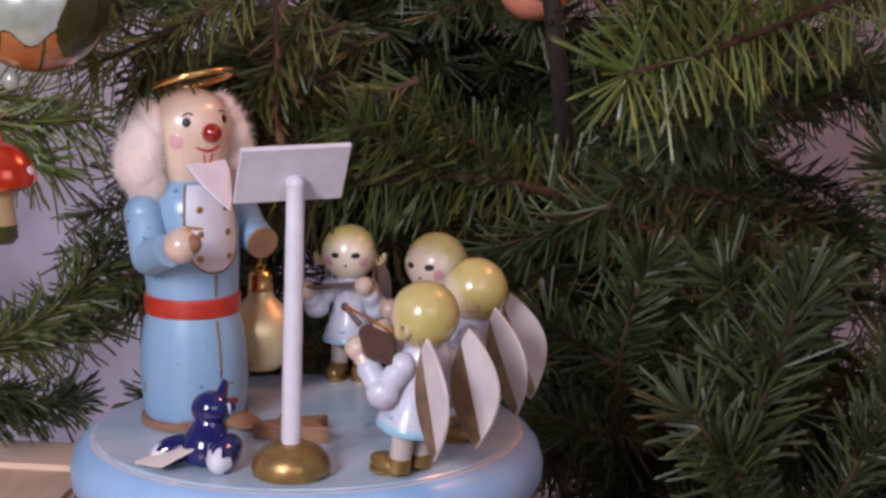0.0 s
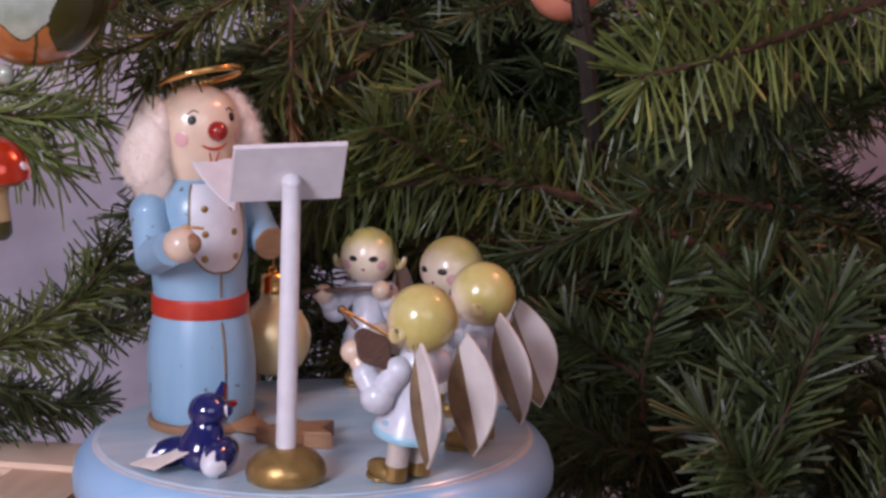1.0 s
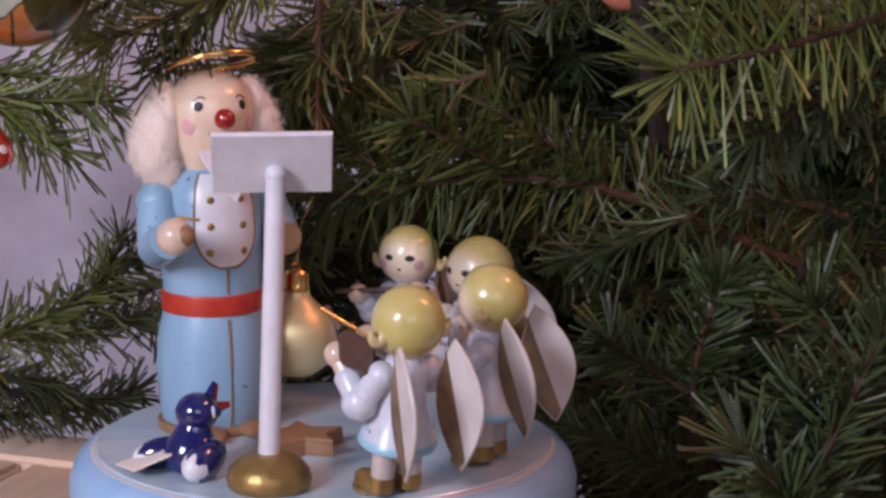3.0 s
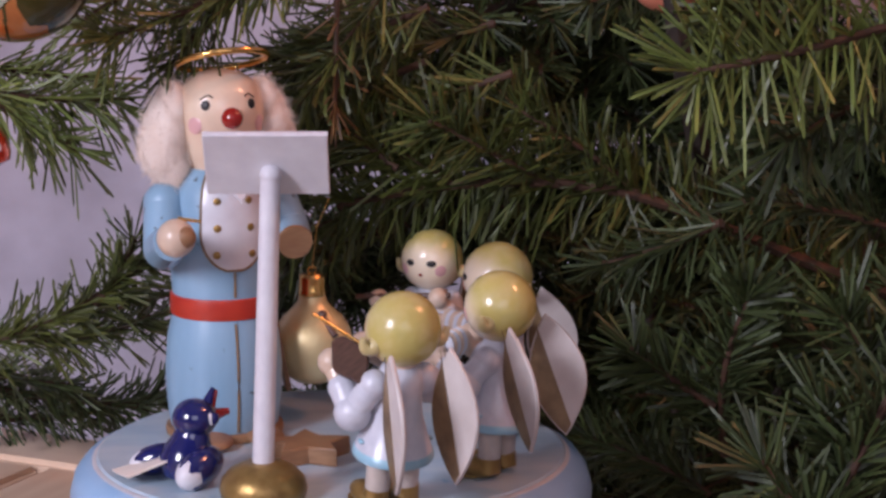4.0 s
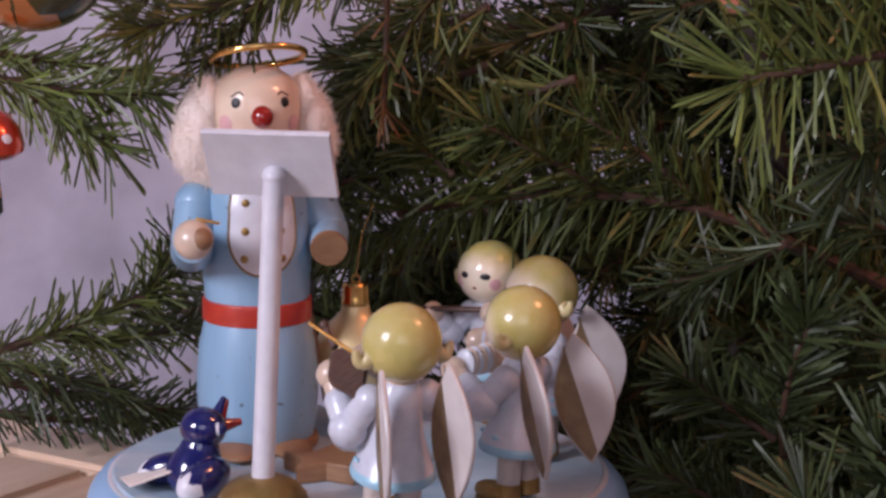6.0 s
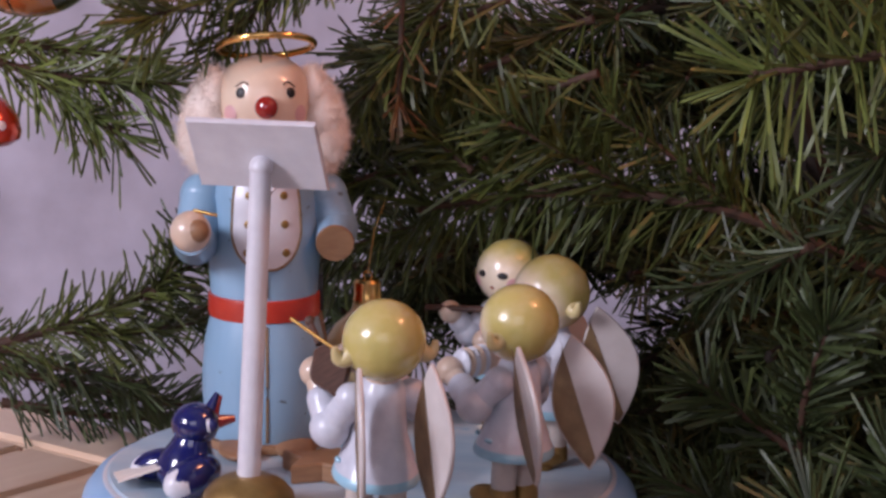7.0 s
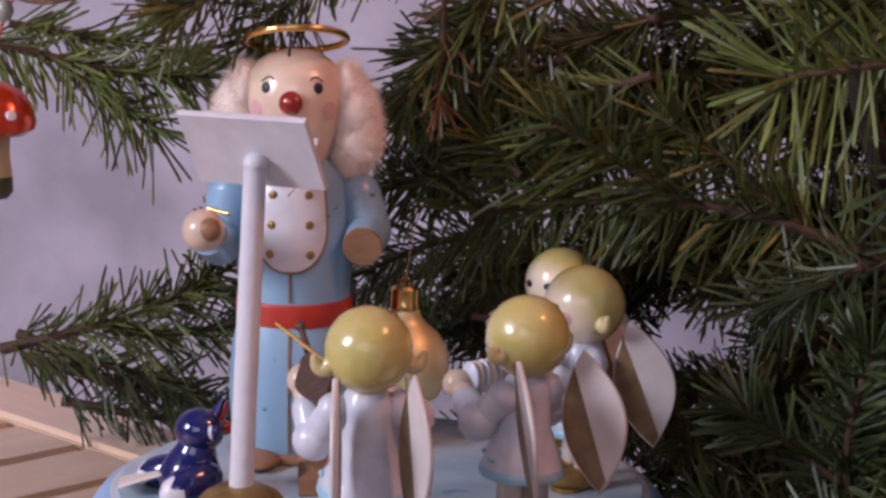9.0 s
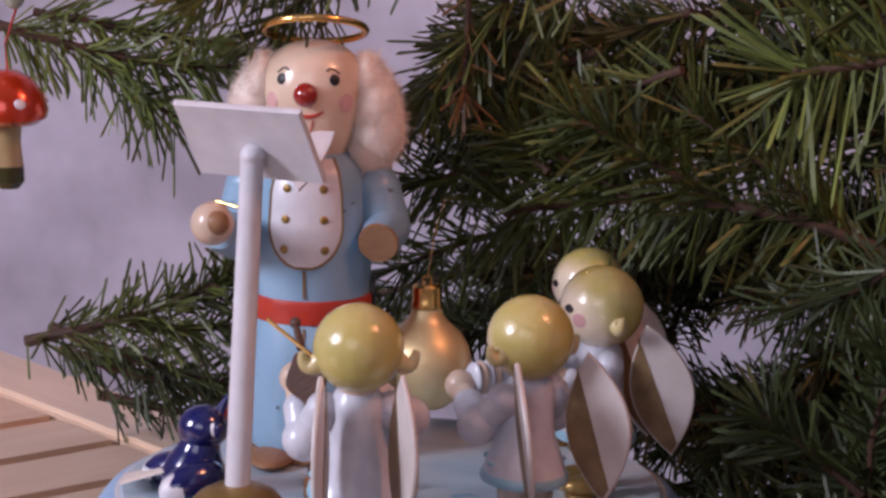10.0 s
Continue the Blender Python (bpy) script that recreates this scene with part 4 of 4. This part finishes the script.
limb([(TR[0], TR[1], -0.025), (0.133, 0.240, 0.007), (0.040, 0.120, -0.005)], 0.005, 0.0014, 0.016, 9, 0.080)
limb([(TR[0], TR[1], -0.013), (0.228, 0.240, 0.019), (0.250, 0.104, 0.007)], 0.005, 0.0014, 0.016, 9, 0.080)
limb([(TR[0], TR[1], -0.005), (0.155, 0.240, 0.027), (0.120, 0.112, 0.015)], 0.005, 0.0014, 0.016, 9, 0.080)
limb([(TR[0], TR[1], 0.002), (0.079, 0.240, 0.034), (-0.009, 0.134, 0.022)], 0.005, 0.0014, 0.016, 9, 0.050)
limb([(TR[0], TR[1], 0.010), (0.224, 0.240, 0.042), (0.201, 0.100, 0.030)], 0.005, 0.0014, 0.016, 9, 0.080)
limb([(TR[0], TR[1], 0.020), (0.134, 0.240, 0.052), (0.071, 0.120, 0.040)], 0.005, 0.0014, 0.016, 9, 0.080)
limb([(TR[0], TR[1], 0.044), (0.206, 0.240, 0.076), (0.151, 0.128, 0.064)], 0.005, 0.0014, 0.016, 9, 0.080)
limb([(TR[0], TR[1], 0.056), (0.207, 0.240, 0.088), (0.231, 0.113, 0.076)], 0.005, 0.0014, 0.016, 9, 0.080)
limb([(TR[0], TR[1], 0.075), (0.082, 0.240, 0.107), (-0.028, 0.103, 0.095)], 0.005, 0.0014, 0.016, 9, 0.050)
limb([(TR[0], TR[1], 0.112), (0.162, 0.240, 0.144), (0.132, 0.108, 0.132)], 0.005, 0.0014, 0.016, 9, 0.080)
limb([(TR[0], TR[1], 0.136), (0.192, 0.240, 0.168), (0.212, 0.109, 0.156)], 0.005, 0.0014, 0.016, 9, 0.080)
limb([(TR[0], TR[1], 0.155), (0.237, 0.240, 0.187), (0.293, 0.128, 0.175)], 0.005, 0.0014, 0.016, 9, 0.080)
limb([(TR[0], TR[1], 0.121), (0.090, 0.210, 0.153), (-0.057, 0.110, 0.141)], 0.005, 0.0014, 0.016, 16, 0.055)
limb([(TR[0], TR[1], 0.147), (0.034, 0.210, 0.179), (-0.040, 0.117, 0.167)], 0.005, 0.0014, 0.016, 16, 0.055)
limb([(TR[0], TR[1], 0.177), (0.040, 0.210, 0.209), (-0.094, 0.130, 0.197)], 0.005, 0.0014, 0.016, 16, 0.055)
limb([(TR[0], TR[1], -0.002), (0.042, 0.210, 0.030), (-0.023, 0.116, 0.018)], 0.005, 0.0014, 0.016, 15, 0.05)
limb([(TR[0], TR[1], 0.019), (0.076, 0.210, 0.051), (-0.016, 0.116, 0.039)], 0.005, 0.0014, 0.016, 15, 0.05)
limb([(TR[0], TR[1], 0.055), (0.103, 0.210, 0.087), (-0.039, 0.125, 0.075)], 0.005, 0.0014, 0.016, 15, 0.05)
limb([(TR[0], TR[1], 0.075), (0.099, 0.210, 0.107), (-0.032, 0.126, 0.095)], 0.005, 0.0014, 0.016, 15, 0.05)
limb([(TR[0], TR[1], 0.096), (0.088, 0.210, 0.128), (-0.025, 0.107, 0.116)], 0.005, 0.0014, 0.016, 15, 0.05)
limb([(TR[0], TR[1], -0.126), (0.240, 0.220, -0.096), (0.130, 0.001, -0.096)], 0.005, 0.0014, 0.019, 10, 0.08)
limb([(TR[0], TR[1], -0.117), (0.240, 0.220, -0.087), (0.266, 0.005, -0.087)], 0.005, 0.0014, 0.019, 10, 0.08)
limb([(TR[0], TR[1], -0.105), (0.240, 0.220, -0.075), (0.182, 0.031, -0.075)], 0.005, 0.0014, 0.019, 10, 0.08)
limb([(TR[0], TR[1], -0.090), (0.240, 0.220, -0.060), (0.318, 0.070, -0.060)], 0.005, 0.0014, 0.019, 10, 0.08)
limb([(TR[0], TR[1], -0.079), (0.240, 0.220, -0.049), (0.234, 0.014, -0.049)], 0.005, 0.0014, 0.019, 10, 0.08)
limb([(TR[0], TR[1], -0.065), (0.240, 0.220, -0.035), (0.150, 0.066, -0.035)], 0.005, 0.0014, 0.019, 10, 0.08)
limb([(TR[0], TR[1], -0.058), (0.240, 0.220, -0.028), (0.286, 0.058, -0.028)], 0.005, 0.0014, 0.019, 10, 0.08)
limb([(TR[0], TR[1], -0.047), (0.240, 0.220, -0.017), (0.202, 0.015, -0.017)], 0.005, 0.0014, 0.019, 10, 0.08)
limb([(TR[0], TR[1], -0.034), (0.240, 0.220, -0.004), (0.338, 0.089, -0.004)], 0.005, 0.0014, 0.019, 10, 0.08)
branch([(0.220, 0.030, -0.090), (0.200, -0.010, -0.070), (0.230, -0.030, 0.010)], 0.0018, 0.0009, 0.022, 2400, 0.9, 0.0, tip_fan=20, width=0.0007, key="needle_shaded")
branch([(0.260, 0.050, -0.080), (0.240, 0.010, -0.060), (0.260, -0.010, 0.030)], 0.0018, 0.0009, 0.022, 2400, 0.9, 0.0, tip_fan=20, width=0.00085, key="needle_shaded")
branch([(0.190, 0.020, -0.095), (0.170, -0.020, -0.075), (0.150, -0.040, -0.015)], 0.0018, 0.0009, 0.022, 2400, 0.9, 0.0, tip_fan=20, width=0.0007, key="needle_shaded")
branch([(0.300, 0.070, -0.050), (0.280, 0.030, -0.030), (0.260, 0.010, 0.060)], 0.0018, 0.0009, 0.022, 2400, 0.9, 0.0, tip_fan=20, width=0.00085, key="needle_shaded")
branch([(0.240, 0.070, -0.050), (0.220, 0.030, -0.030), (0.170, 0.010, 0.040)], 0.0018, 0.0009, 0.022, 2400, 0.9, 0.0, tip_fan=20, width=0.0007, key="needle_shaded")
branch([(0.320, 0.080, 0.000), (0.300, 0.040, 0.020), (0.250, 0.020, 0.080)], 0.0018, 0.0009, 0.022, 2400, 0.9, 0.0, tip_fan=20, width=0.00085, key="needle_shaded")
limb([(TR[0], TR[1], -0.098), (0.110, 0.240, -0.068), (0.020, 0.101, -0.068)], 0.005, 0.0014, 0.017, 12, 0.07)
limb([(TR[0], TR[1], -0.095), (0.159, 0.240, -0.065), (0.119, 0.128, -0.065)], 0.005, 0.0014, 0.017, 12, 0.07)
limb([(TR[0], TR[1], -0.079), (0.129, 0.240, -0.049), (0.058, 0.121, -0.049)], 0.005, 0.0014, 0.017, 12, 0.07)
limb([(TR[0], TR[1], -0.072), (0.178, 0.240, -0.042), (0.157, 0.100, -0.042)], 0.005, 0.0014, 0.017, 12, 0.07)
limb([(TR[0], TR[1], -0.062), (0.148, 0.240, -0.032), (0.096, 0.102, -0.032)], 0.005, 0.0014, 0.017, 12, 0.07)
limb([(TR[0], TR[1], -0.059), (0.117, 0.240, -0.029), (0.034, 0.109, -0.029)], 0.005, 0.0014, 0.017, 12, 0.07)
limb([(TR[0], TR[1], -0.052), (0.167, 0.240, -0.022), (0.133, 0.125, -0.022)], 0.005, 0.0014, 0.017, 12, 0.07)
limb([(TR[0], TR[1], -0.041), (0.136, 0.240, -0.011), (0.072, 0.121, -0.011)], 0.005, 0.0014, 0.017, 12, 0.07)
limb([(TR[0], TR[1], -0.029), (0.186, 0.240, 0.001), (0.171, 0.122, 0.001)], 0.005, 0.0014, 0.017, 12, 0.07)


# ---------------------------------------------------------------- ornaments
def hook(b, top, h):
    pts = [(top[0] + 0.0014 * math.sin(2 * math.pi * i / 16), top[1], top[2] + h + 0.0014 - 0.0014 * math.cos(2 * math.pi * i / 16)) for i in range(16)]
    b.tube(pts, 0.00028, "brass", 6, True)


ball = new("gold_bauble")
tagged(ball, "matt gold glass bauble hanging behind the conductor", "bauble")
bc = Vector((-0.0075, 0.0395, 0.0278))
b = Body()
b.lathe([(0.0006, -0.0150), (0.0060, -0.0138), (0.0105, -0.0106), (0.0132, -0.0055), (0.0138, 0.0), (0.0129, 0.0045), (0.0103, 0.0088), (0.0070, 0.0117),
         (0.0050, 0.0140), (0.0044, 0.0166)], "ball", Matrix.Translation(bc), 56)
b.object("globe", ball)
b = Body()
b.lathe([(0.0046, 0.0), (0.0048, 0.0010), (0.0044, 0.0020), (0.0044, 0.0065), (0.0036, 0.0074)], "brass", Matrix.Translation(bc + Vector((0, 0, 0.0162))), 24)
hook(b, bc + Vector((0, 0, 0.0170)), 0.0064)
b.tube([bc + Vector((0, 0, 0.0250)), bc + Vector((0.002, 0.001, 0.040)), bc + Vector((0.006, -0.002, 0.050))], 0.0002, "brass", 5)
b.object("cap", ball, label="brass cap with a wire ring")

mush = new("mushroom_ornament")
tagged(mush, "red glass toadstool ornament with white dots hanging from the fir", "ornament")
mc = Vector((-0.1132, -0.022, 0.1030))
b = Body()
b.lathe([(0.0035, -0.0030), (0.0085, -0.0028), (0.0112, -0.0010), (0.0116, 0.0012), (0.0102, 0.0060), (0.0070, 0.0102), (0.0030, 0.0124), (0.0004, 0.0128)], "cap_red", Matrix.Translation(mc), 40)
b.object("mushroom_cap", mush)
for a, z in ((-0.72, 0.0040), (0.55, 0.0045), (1.80, 0.0040), (3.05, 0.0045), (-2.0, 0.0040)):
    r = np.interp(z, [0.0012, 0.0060, 0.0102], [0.0116, 0.0102, 0.0070])
    d = Vector((math.cos(a), math.sin(a), 0.5)).normalized()
    b = Body()
    b.ball(mc + Vector((math.cos(a) * r, math.sin(a) * r, z)), (0.0017, 0.0017, 0.0004), "white", 14, 8, d.to_track_quat("Z", "Y").to_matrix())
    b.object("dot", mush)
b = Body()
b.lathe([(0.0030, -0.0215), (0.0046, -0.0195), (0.0044, -0.0150), (0.0036, -0.0080), (0.0040, -0.0031)], ["olive_glass", "olive_glass", "tan_glass", "tan_glass"], Matrix.Translation(mc), 28)
b.object("stem", mush)
b = Body()
b.tube([mc + Vector((0, 0, 0.0125)), mc + Vector((-0.0005, 0, 0.0200)), mc + Vector((0.001, 0.006, 0.0330)), mc + Vector((0.002, 0.02, 0.042))], 0.0004, "red", 6)
b.object("thread", mush)

orn = new("glass_ornament")
tagged(orn, "painted orange and olive glass ornament with frosted patches", "ornament")
oc = Vector((-0.0985, -0.020, 0.1610))
b = Body()


def patchy(d):
    """Dark olive at one side, a frosted patch, and orange scallops with dark joints below it."""
    if d.x > 0.16 + 0.10 * math.sin(5 * d.z):
        return "orange_glass" if d.z < -0.72 and d.x < 0.42 else "olive_glass"
    line = -0.40 + 0.12 * math.sin(9 * d.x + 0.8)
    if d.z < line:
        return "olive_glass" if abs(math.sin(5.5 * d.x + 0.5)) < 0.12 or d.z > line - 0.03 else "orange_glass"
    return "frost_glass"


b.ball(oc, (0.0240, 0.0210, 0.0228), "orange_glass", 240, 180, None, patchy)
b.object("glass_body", orn)
b = Body()
b.ball(oc + Vector((-0.0110, -0.004, -0.0245)), (0.0030, 0.0030, 0.0034), "frost_glass", 18, 12)
b.object("bead", orn)
b = Body()
b.tube([oc + Vector((0, 0, 0.0240)), oc + Vector((0, 0.01, 0.050)), oc + Vector((0.002, 0.03, 0.080))], 0.0004, "brass", 6)
b.object("wire", orn)

# ball added in place of a salmon glow between the branches
glow_ball = new("salmon_glow_ball")
tagged(glow_ball, "ball coloured like a salmon glow among the upper fir branches", "bauble")
b = Body()
lc = Vector((0.121, 0.085, 0.1500))
b.ball(lc, 0.0150, "salmon", 40, 28)
b.object("globe", glow_ball)
b = Body()
b.lathe([(0.0040, 0.0), (0.0040, 0.0060), (0.0030, 0.0066)], "brass", Matrix.Translation(lc + Vector((0, 0, 0.0142))), 20)
b.object("cap", glow_ball)

pendant = new("pendant_lamp")
tagged(pendant, "small pendant lamp with a warm bulb above the tree", "lamp")
b = Body()
b.lathe([(0.14, 0.98), (0.10, 1.06), (0.05, 1.10), (0.02, 1.11)], "white", Matrix.Translation((0.42, -0.06, -0.36)), 40, False)
b.object("shade", pendant)
b = Body()
b.rod((0.42, -0.06, 0.748), (0.42, -0.06, 1.649), 0.004, 0.004, "black")
b.object("cord", pendant)
